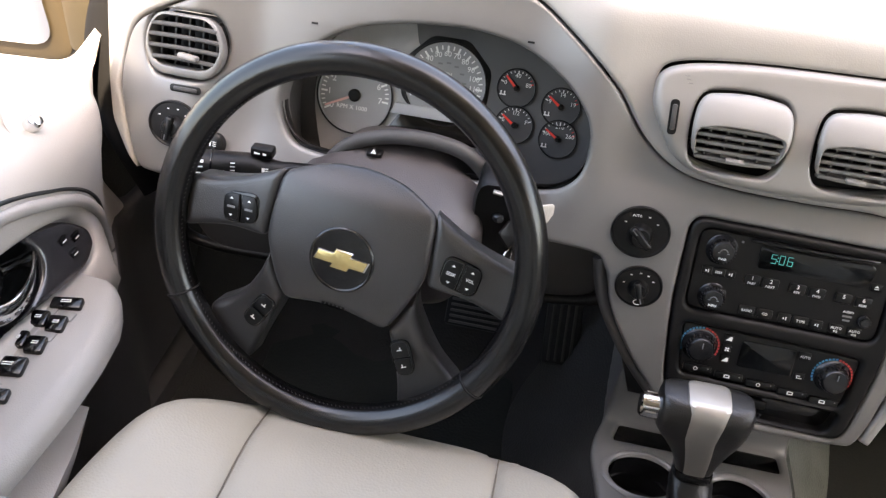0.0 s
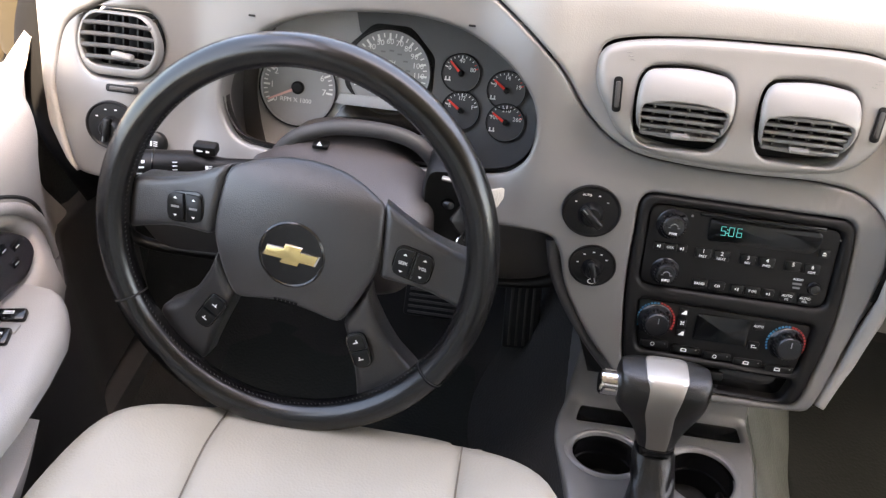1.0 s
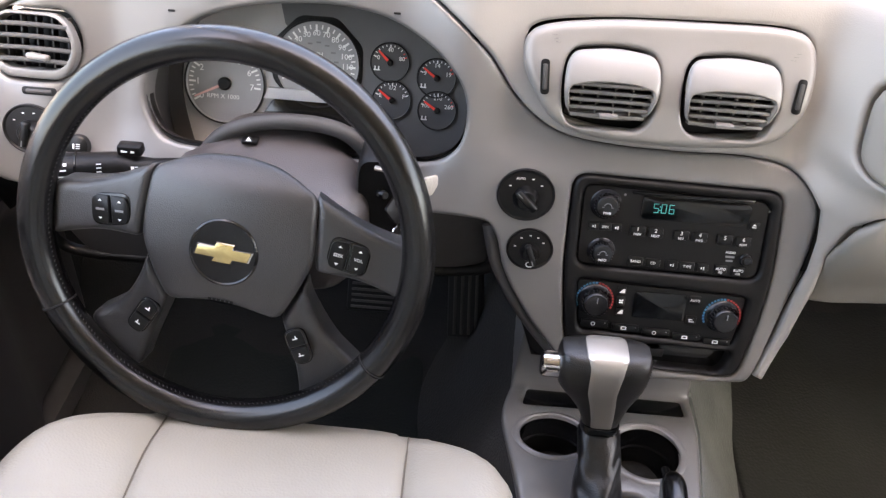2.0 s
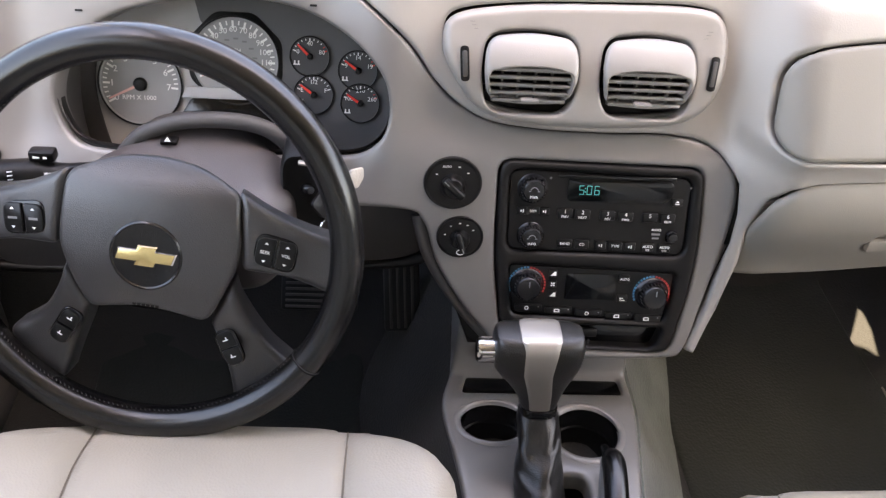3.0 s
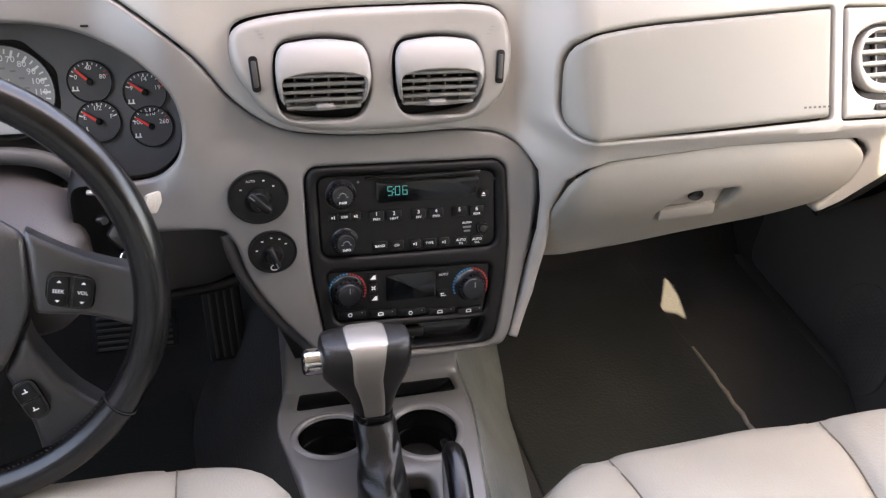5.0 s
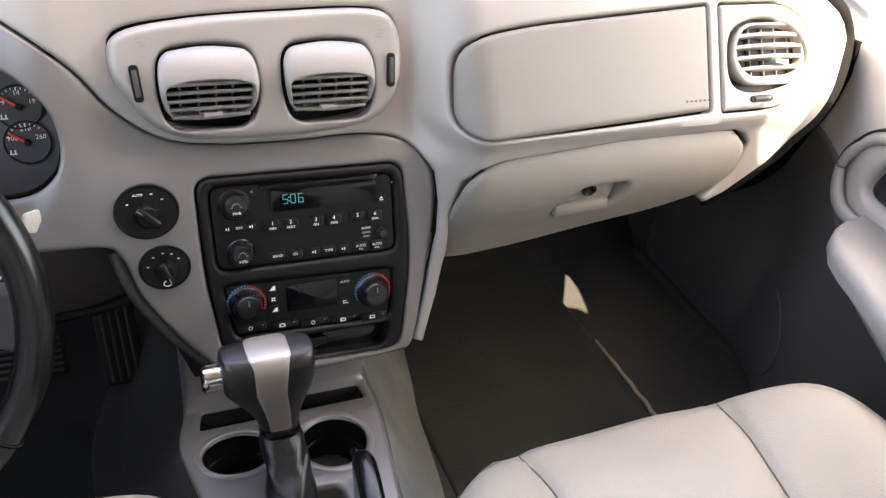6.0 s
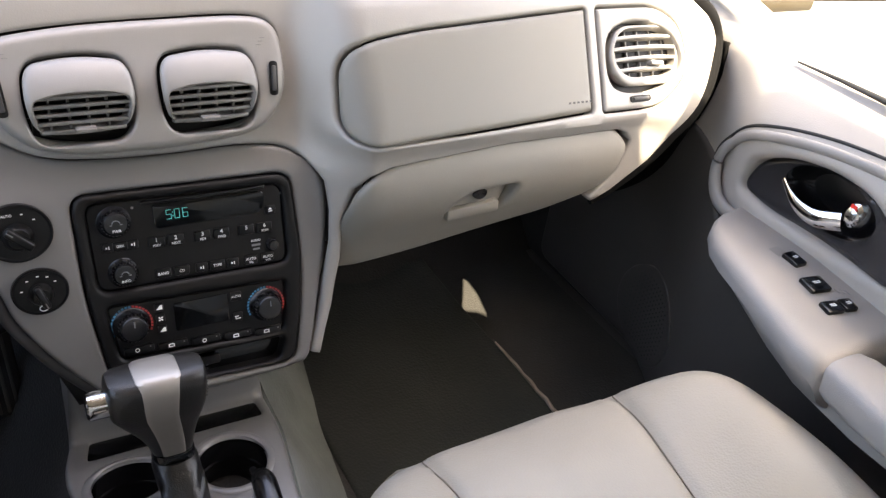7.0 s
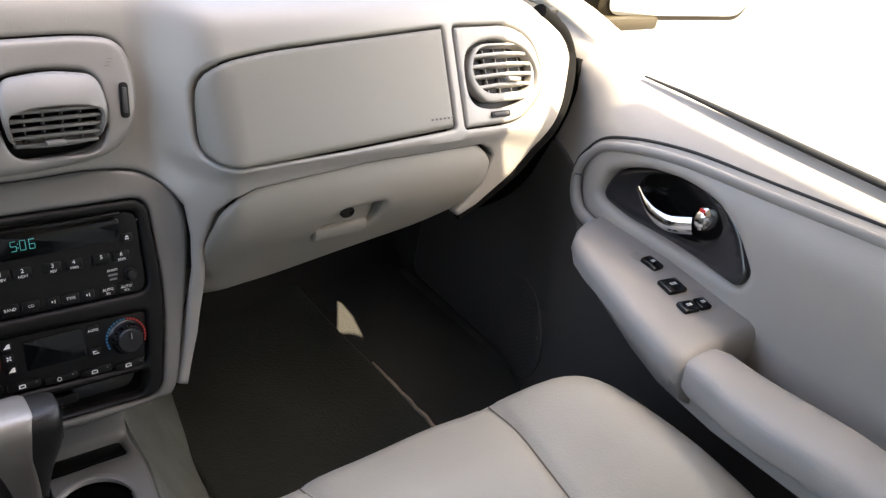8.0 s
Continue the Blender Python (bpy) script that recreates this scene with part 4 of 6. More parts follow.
def key_button(m, w, h, text, parent, size=0.0042, dy=0.0, rise=0.0022):
    b = part("button", box((0, 0, 0), (w, h, 0.004), 0.0010, m @ Matrix.Translation((0, 0, rise - 0.002))), M_BUTTON, parent)
    if text:
        part("lettering", glyphs(text, size, m @ Matrix.Translation((0, dy, rise + 0.0001))), M_WHITE, b)
    return b


knob(on_stack(-0.036, -0.0075, -0.002), 0.0125, 0.012, radio, label="round volume knob")
knob(on_stack(-0.034, -0.0545, -0.002), 0.0115, 0.011, radio, label="round tuning knob")
knob(on_radio(0.105, -0.0465, -0.002), 0.0055, 0.006, radio, False, "small round audio knob")
part("lettering", glyphs("PWR", 0.0038, on_stack(-0.0360, -0.0135, 0.0108)), M_WHITE, radio)
part("lettering", glyphs("INFO", 0.0036, on_stack(-0.0340, -0.0600, 0.0098)), M_WHITE, radio)
for k, (n, s) in enumerate((("1", "PREV"), ("2", "NEXT"), ("3", "REV"), ("4", "FWD"), ("5", ""), ("6", "RDM"))):
    x = (-0.0005, 0.0165, 0.0405, 0.0580, 0.0815, 0.0990)[k]
    b = key_button(on_radio(x, -0.0285, -0.003), 0.0155, 0.0100, n, radio, 0.0056, 0.0022)
    if s:
        part("lettering", glyphs(s, 0.0034, on_radio(x, -0.0315, -0.0007)), M_WHITE, b)
for x, w, s in ((-0.045, 0.010, ""), (-0.0335, 0.013, "SEEK"), (-0.022, 0.010, "")):
    b = key_button(on_stack(x, -0.0298, -0.003), w, 0.0085, s, radio, 0.0034)
    if not s:
        part("arrow", join(bar(on_stack(x - 0.001, -0.0298, -0.0007), 0, 0, 0.0014, 0.0018), bar(on_stack(x + 0.0012, -0.0298, -0.0007), 0, 0, 0.0009, 0.0032)), M_WHITE, b)
for x, w, s in ((0.002, 0.0150, "BAND"), (0.0185, 0.0150, "CD"), (0.0365, 0.0120, ""), (0.0510, 0.0150, "TYPE"), (0.0655, 0.0120, ""), (0.0830, 0.0130, "AUTO"), (0.0995, 0.0130, "AUTO")):
    z = -0.0588
    b = key_button(on_radio(x, z, -0.003), w, 0.0090, s, radio, 0.0038, 0.001 if s == "AUTO" else 0)
    if s == "AUTO":
        part("lettering", glyphs("EQ" if x < 0.09 else "VOL", 0.0030, on_radio(x, z - 0.0024, -0.0007)), M_WHITE, b)
    if not s:
        part("arrow", join(bar(on_radio(x - 0.001, z, -0.0007), 0, 0, 0.0014, 0.0018), bar(on_radio(x + 0.0012, z, -0.0007), 0, 0, 0.0009, 0.0032)), M_WHITE, b)
part("lettering", glyphs("AUDIO", 0.0032, on_radio(0.0895, -0.0405, -0.0018)), M_WHITE, radio)
part("print", join(bar(on_radio(0.0895, -0.0450, -0.0022), 0, 0, 0.009, 0.002), bar(on_radio(0.0895, -0.0490, -0.0022), 0, 0, 0.007, 0.0018)), M_GREYPRINT, radio)
b = key_button(on_radio(0.106, -0.0120, -0.003), 0.0110, 0.0080, "", radio)
part("arrow", join(plate([(-0.002, 0), (0.002, 0), (0, 0.0022)], on_radio(0.106, -0.0118, -0.0007), 0.0003, 0), bar(on_radio(0.106, -0.0132, -0.0007), 0, 0, 0.004, 0.0007)), M_WHITE, b)
for x, z in ((-0.018, 0.0058), (0.118, 0.0030)):
    part("indent", lathe([(0, 0.0006), (0.0011, 0.0004), (0.0013, 0)], on_radio(x, z, -0.003), 12), M_GREYPRINT, radio)

climate = thing("climate_panel", (0.034, -0.02, -0.140), "black climate panel with two dials and dark screen", "climate control")
part("face", panel(lambda x, z: tuple(on_stack(x, z, -0.003).translation), CLIM, (), r=0.002, depth=0.04, inset=0.0006), M_BLACK, climate)
part("screen", plate(rounded([(-0.027, -0.0145), (0.027, -0.0145), (0.027, 0.0145), (-0.027, 0.0145)], 0.002), on_stack(0.0345, -0.1065, -0.0026), 0.001, 0.0004), M_SCREEN, climate, "dark unlit screen")
for cx, cz, sgn in ((-0.0335, -0.1055, 1), (0.1005, -0.1120, -1)):
    m = on_stack(cx, cz, -0.002)
    for i in range(23):
        a = 90 + 112 - 224 * i / 22
        red = i > 11
        part("scale_mark", bar(m @ Matrix.Rotation(radians(a), 4, "Z"), 0.0191, 0, 0.0018, 0.0022, 0.0006), M_HOT if red else M_BLUE, climate)
    k = knob(m, 0.0142, 0.0150, climate, False, "round ribbed temperature knob")
    part("pointer", bar(m @ Matrix.Translation((0, 0.006, 0.0176)), 0, 0, 0.0010, 0.006), M_GREYPRINT, k)
for x, z, w, h in ((-0.0065, -0.0935, 0.0085, 0.0085), (-0.0062, -0.1045, 0.0085, 0.0085), (-0.0055, -0.1155, 0.0085, 0.0085), (0.0700, -0.0975, 0.0110, 0.0095), (0.0695, -0.1185, 0.0110, 0.0095)):
    b = key_button(on_stack(x, z, -0.003), w, h, "AUTO" if z > -0.10 and x > 0.05 else "", climate, 0.0036)
    if not (z > -0.10 and x > 0.05):
        q = on_stack(x, z, -0.0007)
        if abs(z + 0.1045) < 0.001:
            part("symbol", join(*[bar(q @ Matrix.Rotation(radians(45 + 90 * i), 4, "Z"), 0.0016, 0, 0.0020, 0.0012) for i in range(4)]), M_WHITE, b)
        elif x > 0.05:
            part("symbol", join(bar(q, -0.001, 0.001, 0.004, 0.0008), bar(q, 0.001, -0.0014, 0.004, 0.0008), bar(q, -0.002, -0.0005, 0.0008, 0.003)), M_WHITE, b)
        else:
            part("symbol", plate([(-0.003, -0.002), (0.003, -0.002), (0.003, 0.0024), (0.001, 0.0024)], q, 0.0003, 0), M_WHITE, b)
for k in range(5):
    x = -0.030 + 0.0325 * k
    z = -0.1300 - 0.0023 * k
    b = key_button(on_stack(x, z, -0.003), 0.0285, 0.0075, "", climate, rise=0.0030)
    q = on_stack(x - 0.002, z, 0.0001)
    if k in (0, 2):
        part("symbol", ring_band([q @ Vector((0.0022 * math.cos(a), 0.0022 * math.sin(a), 0.0002)) for a in [math.pi * i / 8 for i in range(16)]],
             [[Vector((0, 0, 0))] * 16, [(q.to_3x3() @ Vector((-0.0008 * math.cos(math.pi * i / 8), -0.0008 * math.sin(math.pi * i / 8), 0))) for i in range(16)]]), M_WHITE, b)
    else:
        part("symbol", join(bar(q, 0, -0.0012, 0.0062, 0.0008), bar(q, -0.0024, 0.0003, 0.0010, 0.0026), bar(q, 0.0024, 0.0003, 0.0010, 0.0026), bar(q, 0, 0.0016, 0.0040, 0.0008)), M_WHITE, b)
    part("mark", bar(on_stack(x + 0.0105, z + 0.0015, 0.0001), 0, 0, 0.0012, 0.0012), M_GREYPRINT, b)

# ---- rotary switches beside the radio, light switch at the far side ----
def rotary(name, at, r, label, turn, parent_label, prints, lift=0.0):
    t = thing(name, (at[0], face_y(at[0], at[1]), at[1] - r), label, "switch")
    m = on_dash(at[0], at[1], lift)
    part("plate", lathe([(0, 0.0022), (r * 0.55, 0.0020), (r * 0.92, 0.0018), (r * 0.98, 0.0032), (r * 1.02, 0.0030), (r * 1.05, -0.002)], m, 48, (1, 0.90)), M_BLACK, t)
    k = part("knob", lathe([(0, 0.013), (r * 0.30, 0.013), (r * 0.36, 0.011), (r * 0.42, 0.004), (r * 0.46, 0.0015)], m @ Matrix.Translation((0, -r * 0.1, 0)), 32), M_BUTTON, t)
    part("grip", box((0, 0, 0), (r * 0.95, r * 0.28, 0.010), 0.0025, m @ Matrix.Translation((0, -r * 0.1, 0.014)) @ Matrix.Rotation(radians(turn), 4, "Z"), 3), M_BUTTON, k)
    part("pointer", bar(m @ Matrix.Translation((0, -r * 0.1, 0.0191)) @ Matrix.Rotation(radians(turn), 4, "Z"), -r * 0.32, 0, r * 0.22, 0.0010), M_GREYPRINT, k)
    for a, text in prints:
        q = m @ Matrix.Translation((math.cos(radians(a)) * r * 0.66, math.sin(radians(a)) * r * 0.62, 0.0022))
        if text:
            part("lettering", glyphs(text, 0.0032, q), M_WHITE, t)
        else:
            part("print", bar(q, 0, 0, 0.0022, 0.0010), M_WHITE, t)
    return t, m


rotary("drive_selector", (-0.117, -0.0045), 0.0285, "round black drive mode rotary switch", -42, "", [(150, ""), (110, "AUTO"), (72, ""), (38, "")])
wip, wm = rotary("rear_wiper_switch", (-0.107, -0.0575), 0.0235, "round black rear wiper switch", 110, "", [(170, ""), (128, ""), (92, ""), (62, ""), (32, "")])
part("symbol", ring_band([wm @ Vector((0.004 * math.cos(a), -0.012 + 0.003 * math.sin(a), 0.0150)) for a in [math.pi * i / 8 for i in range(16)]],
     [[Vector((0, 0, 0))] * 16, [wm.to_3x3() @ Vector((-0.0009 * math.cos(math.pi * i / 8), -0.0009 * math.sin(math.pi * i / 8), 0)) for i in range(16)]]), M_WHITE, wip)
lights, lm = rotary("headlight_switch", (-0.611, 0.020), 0.0270, "round black headlight switch", 80, "", [(150, ""), (110, ""), (75, ""), (40, "")])
fog = thing("fog_light_button", (-0.569, 0.0, -0.008), "small round black fog light button", "button")
fm = on_dash(-0.569, 0.003, 0.0)
part("cap", lathe([(0, 0.006), (0.0095, 0.006), (0.0115, 0.0045), (0.0125, -0.002)], fm, 28), M_BUTTON, fog)
part("symbol", join(bar(fm @ Matrix.Translation((0, 0, 0.0061)), -0.002, 0, 0.0016, 0.005), *[bar(fm @ Matrix.Translation((0, 0, 0.0061)), 0.0025, 0.002 - 0.002 * k, 0.004, 0.0007) for k in range(3)]), M_WHITE, fog)

# ---- steering wheel and column ----
W_C = Vector((-0.3908, -0.0943, -0.0106))
W_N = Vector((-0.0395, -0.9402, 0.3382)).normalized()
W = facing(W_C, W_N, spin=-5.5)
WH = W @ Matrix.Translation((0.0045, 0.001, 0))          # the hub sits a little off the rim's centre
wheel = thing("steering_wheel", tuple(W_C + W_N * -0.06), "black leather steering wheel with four spokes and buttons", "steering wheel")
RIM, FAT = 0.1756, 0.0152


def rim_pt(a, r=RIM, h=0.0):
    return W @ Vector((r * math.cos(a), r * math.sin(a), h))


def rim_arc(a0, a1, n):
    return [rim_pt(radians(a0 + (a1 - a0) * k / n)) for k in range(n + 1)]


part("upper_rim", tube(rim_arc(-31, 211, 110), FAT, 22, up=tuple(W_N), flat=(1.0, 1.12)), M_LEATHER, wheel, "smooth black leather upper rim")
part("lower_rim", tube(rim_arc(-32, -148, 60), FAT * 1.015, 22, up=tuple(W_N), flat=(1.0, 1.12)), M_LEATHER, wheel, "black leather lower rim")
for a in (-31.5, 211.5):
    part("rim_seam", tube([W @ (Vector((RIM * math.cos(radians(a)), RIM * math.sin(radians(a)), 0)) + FAT * 1.008 * (Vector((math.cos(radians(a)), math.sin(radians(a)), 0)) * math.cos(b) + Vector((0, 0, 1)) * math.sin(b) * 1.1)) for b in [math.pi * k / 10 for k in range(20)]], 0.0007, 6, True), M_STITCH, wheel, "stitched rim seam")
stitches = []
for k in range(150):
    a = radians(-30 + 240 * k / 150)
    p, q = rim_pt(a, RIM - FAT * 0.93, 0.0035), rim_pt(a + 0.012, RIM - FAT * 0.93, 0.0060)
    stitches.append(tube([p, q], 0.0006, 5))
for k in range(76):
    a = radians(-147 + 115 * k / 76)
    p, q = rim_pt(a, RIM - FAT * 0.95, 0.0035), rim_pt(a + 0.012, RIM - FAT * 0.95, 0.0060)
    stitches.append(tube([p, q], 0.0006, 5))
part("stitching", join(*stitches), M_STITCH, wheel, "dark lacing inside the rim")


def wheel_surf(x, y):
    """The spoke face: highest at the hub, falling to the rim."""
    rr = math.hypot(x, y)
    return tuple(WH @ Vector((x, y, 0.0095 - 0.0125 * step(0.07, 0.155, rr) - 0.010 * step(-0.02, -0.09, y))))


def hub_surf(x, y):
    return tuple(WH @ Vector((x, y, 0.019 - 1.1 * (x * x) - 0.9 * (y + 0.005) ** 2 - 3.0 * max(y - 0.024, 0) ** 2 - 13.0 * max(y - 0.046, 0) ** 2 - 2.4 * min(y + 0.004, 0) ** 2)))


HUB = [(0, 0.082), (0.040, 0.077), (0.071, 0.062), (0.0755, 0.054), (0.0785, 0.010), (0.0780, -0.006), (0.064, -0.045), (0.052, -0.068), (0.022, -0.060), (0, -0.057)]
hub = HUB + [(-x, y) for x, y in HUB[-2:0:-1]]
hub_line = rounded(hub, [0.02, 0.02, 0.012, 0.008, 0.02, 0.03, 0.02, 0.010, 0.02, 0.02, 0.02, 0.010, 0.02, 0.03, 0.02, 0.008, 0.012, 0.02])
hubp = part("airbag_cover", panel(hub_surf, hub_line, (), r=0.006, depth=0.03, grid=0.007, toward=tuple(W_N)), M_HUB, wheel, "grained charcoal horn pad")
part("hub_back", lathe([(0.046, -0.070), (0.054, -0.06), (0.062, -0.03), (0.064, -0.006)], W, 36), M_BLACK, wheel)
for s in (-1, 1):
    up = rounded([(s * 0.0735, 0.0615), (s * 0.110, 0.0415), (s * 0.142, 0.0285), (s * 0.168, 0.024), (s * 0.168, -0.030), (s * 0.150, -0.023), (s * 0.120, -0.013), (s * 0.0805, -0.010)], [0.004, 0.03, 0.03, 0.01, 0.01, 0.02, 0.03, 0.006])
    part("spoke", panel(wheel_surf, up, (), r=0.008, depth=0.022, grid=0.008, toward=tuple(W_N)), M_HUB, wheel, "charcoal upper spoke")
    dn = rounded([(s * 0.074, -0.024), (s * 0.080, -0.046), (s * 0.100, -0.084), (s * 0.134, -0.108), (s * 0.114, -0.138), (s * 0.080, -0.155), (s * 0.072, -0.118), (s * 0.0545, -0.068)], [0.004, 0.02, 0.03, 0.01, 0.01, 0.01, 0.03, 0.004])
    part("spoke", panel(wheel_surf, dn, (), r=0.008, depth=0.022, grid=0.008, toward=tuple(W_N)), M_HUB, wheel, "charcoal lower spoke")
    pod_m = WH @ Matrix.Translation((s * 0.1080, 0.0105, 0.0030)) @ Matrix.Rotation(radians(s * -6), 4, "Z") @ Matrix.Rotation(radians(s * 6), 4, "Y")
    bp = part("button_pod", plate(rounded([(-0.019, -0.013), (0.019, -0.017), (0.019, 0.013), (-0.019, 0.017)] if s > 0 else [(-0.019, -0.017), (0.019, -0.013), (0.019, 0.017), (-0.019, 0.013)], 0.011), pod_m, 0.003, 0.0008), M_GLOSS, wheel, "black button pod")
    for kx in (-1, 1):
        q = pod_m @ Matrix.Translation((kx * 0.0092, 0, 0.003))
        b = part("button", plate(rounded([(-0.0082, -0.0130), (0.0082, -0.0130), (0.0082, 0.0130), (-0.0082, 0.0130)], [0.001, 0.0075, 0.0075, 0.001] if kx > 0 else [0.0075, 0.001, 0.001, 0.0075]), q, 0.0022, 0.0010), M_BUTTON, bp)
        for ky in (-1, 1):
            part("arrow", plate([(-0.0018, 0), (0.0018, 0), (0, 0.0020 * ky)] if ky > 0 else [(-0.0018, 0), (0, 0.0020 * ky), (0.0018, 0)], q @ Matrix.Translation((0, ky * 0.0075, 0.0022)), 0.0003, 0), M_WHITE, b)
        if s > 0:
            part("lettering", glyphs("SEEK" if kx < 0 else "VOL", 0.0042, q @ Matrix.Translation((0, 0, 0.0024))), M_WHITE, b)
        else:
            part("print", bar(q @ Matrix.Translation((0, 0, 0.0024)), 0, 0, 0.008, 0.0020), M_GREYPRINT, b)
    low_m = WH @ Matrix.Translation((s * 0.0745, -0.0895, -0.0035)) @ Matrix.Rotation(radians(s * 28), 4, "Z")
    bp = part("button_pod", plate(rounded([(-0.0095, -0.0185), (0.0095, -0.0185), (0.0105, 0.0185), (-0.0105, 0.0185)], 0.0092), low_m, 0.003, 0.0008), M_GLOSS, wheel, "small oval button pod")
    for ky in (-1, 1):
        q = low_m @ Matrix.Translation((0, ky * 0.0088, 0.003))
        b = part("button", plate(rounded([(-0.0082, -0.0080), (0.0082, -0.0080), (0.0082, 0.0080), (-0.0082, 0.0080)], [0.0015, 0.0015, 0.007, 0.007] if ky > 0 else [0.007, 0.007, 0.0015, 0.0015]), q, 0.0020, 0.0009), M_BUTTON, bp)
        part("symbol", join(bar(q @ Matrix.Translation((0, 0, 0.0021)), 0, 0, 0.005, 0.0009), bar(q @ Matrix.Translation((0, 0, 0.0021)), 0.001 * ky, 0.0012, 0.0010, 0.0034)), M_WHITE, b)
    for k in range(3):
        part("horn_mark", bar(WH @ Matrix.Translation((s * 0.064 + 0.004 * (k - 1), 0.022, 0.0126)), 0, 0, 0.0026, 0.0014 + 0.001 * k), M_BLACK, hubp)
disc_m = WH @ Matrix.Translation((0, -0.004, 0.0175))
disc = part("badge_disc", lathe([(0, 0.002), (0.0285, 0.0012), (0.0298, 0.0022), (0.0312, 0.0010), (0.0318, -0.004)], disc_m, 48), M_LEATHER, hubp, "round black badge disc")
BOW = [(-0.0255, -0.0048), (-0.0075, -0.0048), (-0.0095, -0.0088), (0.0075, -0.0088), (0.0090, -0.0048), (0.0225, -0.0048), (0.0255, 0.0048), (0.0085, 0.0048), (0.0095, 0.0088), (-0.0065, 0.0088), (-0.0080, 0.0048), (-0.0225, 0.0048)]
part("badge", plate(BOW, disc_m @ Matrix.Translation((0, 0, 0.0018)), 0.0022, 0.0010), M_GOLD, disc, "plain gold cross-shaped emblem")
part("badge_rim", ring_band([disc_m @ Vector((p[0] * 1.05, p[1] * 1.09, 0.0021)) for p in BOW], [[Vector((0, 0, 0))] * 12, [disc_m.to_3x3() @ Vector((-0.07 * p[0], -0.11 * p[1], 0.0014)) for p in BOW]]), M_CHROME, disc)
part("airbag_marking", join(*[bar(WH @ Matrix.Translation((-0.010 + 0.004 * k, -0.0530, 0.0118)) @ Matrix.Rotation(radians(18), 4, "X"), 0, 0, 0.003, 0.0024) for k in range(6)]), M_BLACK, hubp)

column = thing("steering_column", (-0.38, 0.05, -0.10), "dark plastic steering column shroud with stalk and ignition", "steering column")


def col_ring(y, w, top, bot, n=36, drop=0.0, p=0.45, q=0.5):
    pts = []
    for k in range(n):
        a = 2 * math.pi * k / n
        c, s = math.cos(a), math.sin(a)
        pts.append(Vector((-0.372 + w * math.copysign(abs(c) ** p, c), y, (top if s > 0 else bot) * math.copysign(abs(s) ** q, s) + drop)))
    return pts


part("shroud", loft([col_ring(-0.060, 0.070, 0.022, 0.050, drop=-0.040), col_ring(-0.050, 0.085, 0.034, 0.060, drop=-0.040), col_ring(-0.02, 0.101, 0.044, 0.066, drop=-0.040), col_ring(0.03, 0.102, 0.049, 0.070, drop=-0.038), col_ring(0.048, 0.088, 0.056, 0.072, drop=-0.038, p=0.7, q=0.8), col_ring(0.07, 0.082, 0.058, 0.075, drop=-0.038, p=0.7, q=0.8), col_ring(0.11, 0.080, 0.050, 0.075, drop=-0.04, p=0.7, q=0.8)]), M_COLUMN, column, "charcoal plastic column shroud")
hood_pts = spline([(-0.472, 0.058, -0.045), (-0.458, 0.060, -0.020), (-0.432, 0.062, 0.015), (-0.398, 0.064, 0.0315), (-0.365, 0.064, 0.0375), (-0.326, 0.064, 0.0365), (-0.298, 0.062, 0.028), (-0.277, 0.060, 0.006), (-0.266, 0.058, -0.025)], 8, False)
part("cover_edge", tube([p + Vector((0, -0.014, -0.003)) for p in hood_pts], 0.0082, 12), M_LOWER, column, "rolled edge of the column cover")
part("boot", loft([[p + Vector((0, -0.014 + 0.030 * t, -0.022 * t * t)) for p in hood_pts] + [p + Vector((0, -0.014 + 0.030 * t, -0.010 - 0.022 * t * t)) for p in hood_pts[::-1]] for t in (0, 0.15, 0.5, 0.85, 1.0)]), M_LOWER, column, "dark flexible cover over the column")
part("hazard_button", join(box((-0.398, 0.040, 0.0155), (0.017, 0.012, 0.005), 0.002), plate([(-0.005, -0.002), (0.005, -0.002), (0, 0.005)], Matrix.Translation((-0.398, 0.037, 0.0175)) @ Matrix.Rotation(radians(60), 4, "X"), 0.004, 0.001)), M_BLACK, column, "black hazard button")
part("hazard_mark", plate([(-0.0030, -0.0010), (0.0030, -0.0010), (0, 0.0035)], Matrix.Translation((-0.398, 0.0335, 0.0193)) @ Matrix.Rotation(radians(60), 4, "X"), 0.0008, 0), M_WHITE, column)
stalk = part("stalk", tube(spline([(-0.446, 0.010, -0.004), (-0.486, 0.000, -0.002), (-0.521, -0.012, 0.000), (-0.578, -0.026, 0.002)], 6, False), lambda t: 0.0105 + 0.0080 * step(0.30, 0.65, t) - 0.002 * step(0.96, 1.0, t), 18, flat=(1.0, 1.05)), M_BLACK, column, "black multifunction stalk")
STALK_N = Vector((0.215, -0.80, 0.535)).normalized()


def on_stalk(u, v, r=0.0198):
    """A frame on the lit face of the stalk: u along it from the thick end, v up."""
    p = Vector((-0.578, -0.026, 0.002)).lerp(Vector((-0.446, 0.010, -0.004)), u / 0.137)
    return facing(p, STALK_N) @ Matrix.Rotation(v / r, 4, "X").inverted() @ Matrix.Translation((0, 0, r + 0.0004))


for k in range(5):
    part("stalk_rib", bar(on_stalk(0.049, -0.008 + 0.0036 * k), 0, 0, 0.0045, 0.0010), M_WHITE, stalk)
for u, v, w, h in ((0.008, 0.001, 0.007, 0.0014), (0.017, 0.001, 0.006, 0.0014), (0.0125, 0.006, 0.0014, 0.004), (0.007, 0.0065, 0.005, 0.0012), (0.019, 0.0065, 0.003, 0.003), (0.012, -0.005, 0.012, 0.0012)):
    part("stalk_mark", bar(on_stalk(u, v), 0, 0, w, h), M_WHITE, stalk)
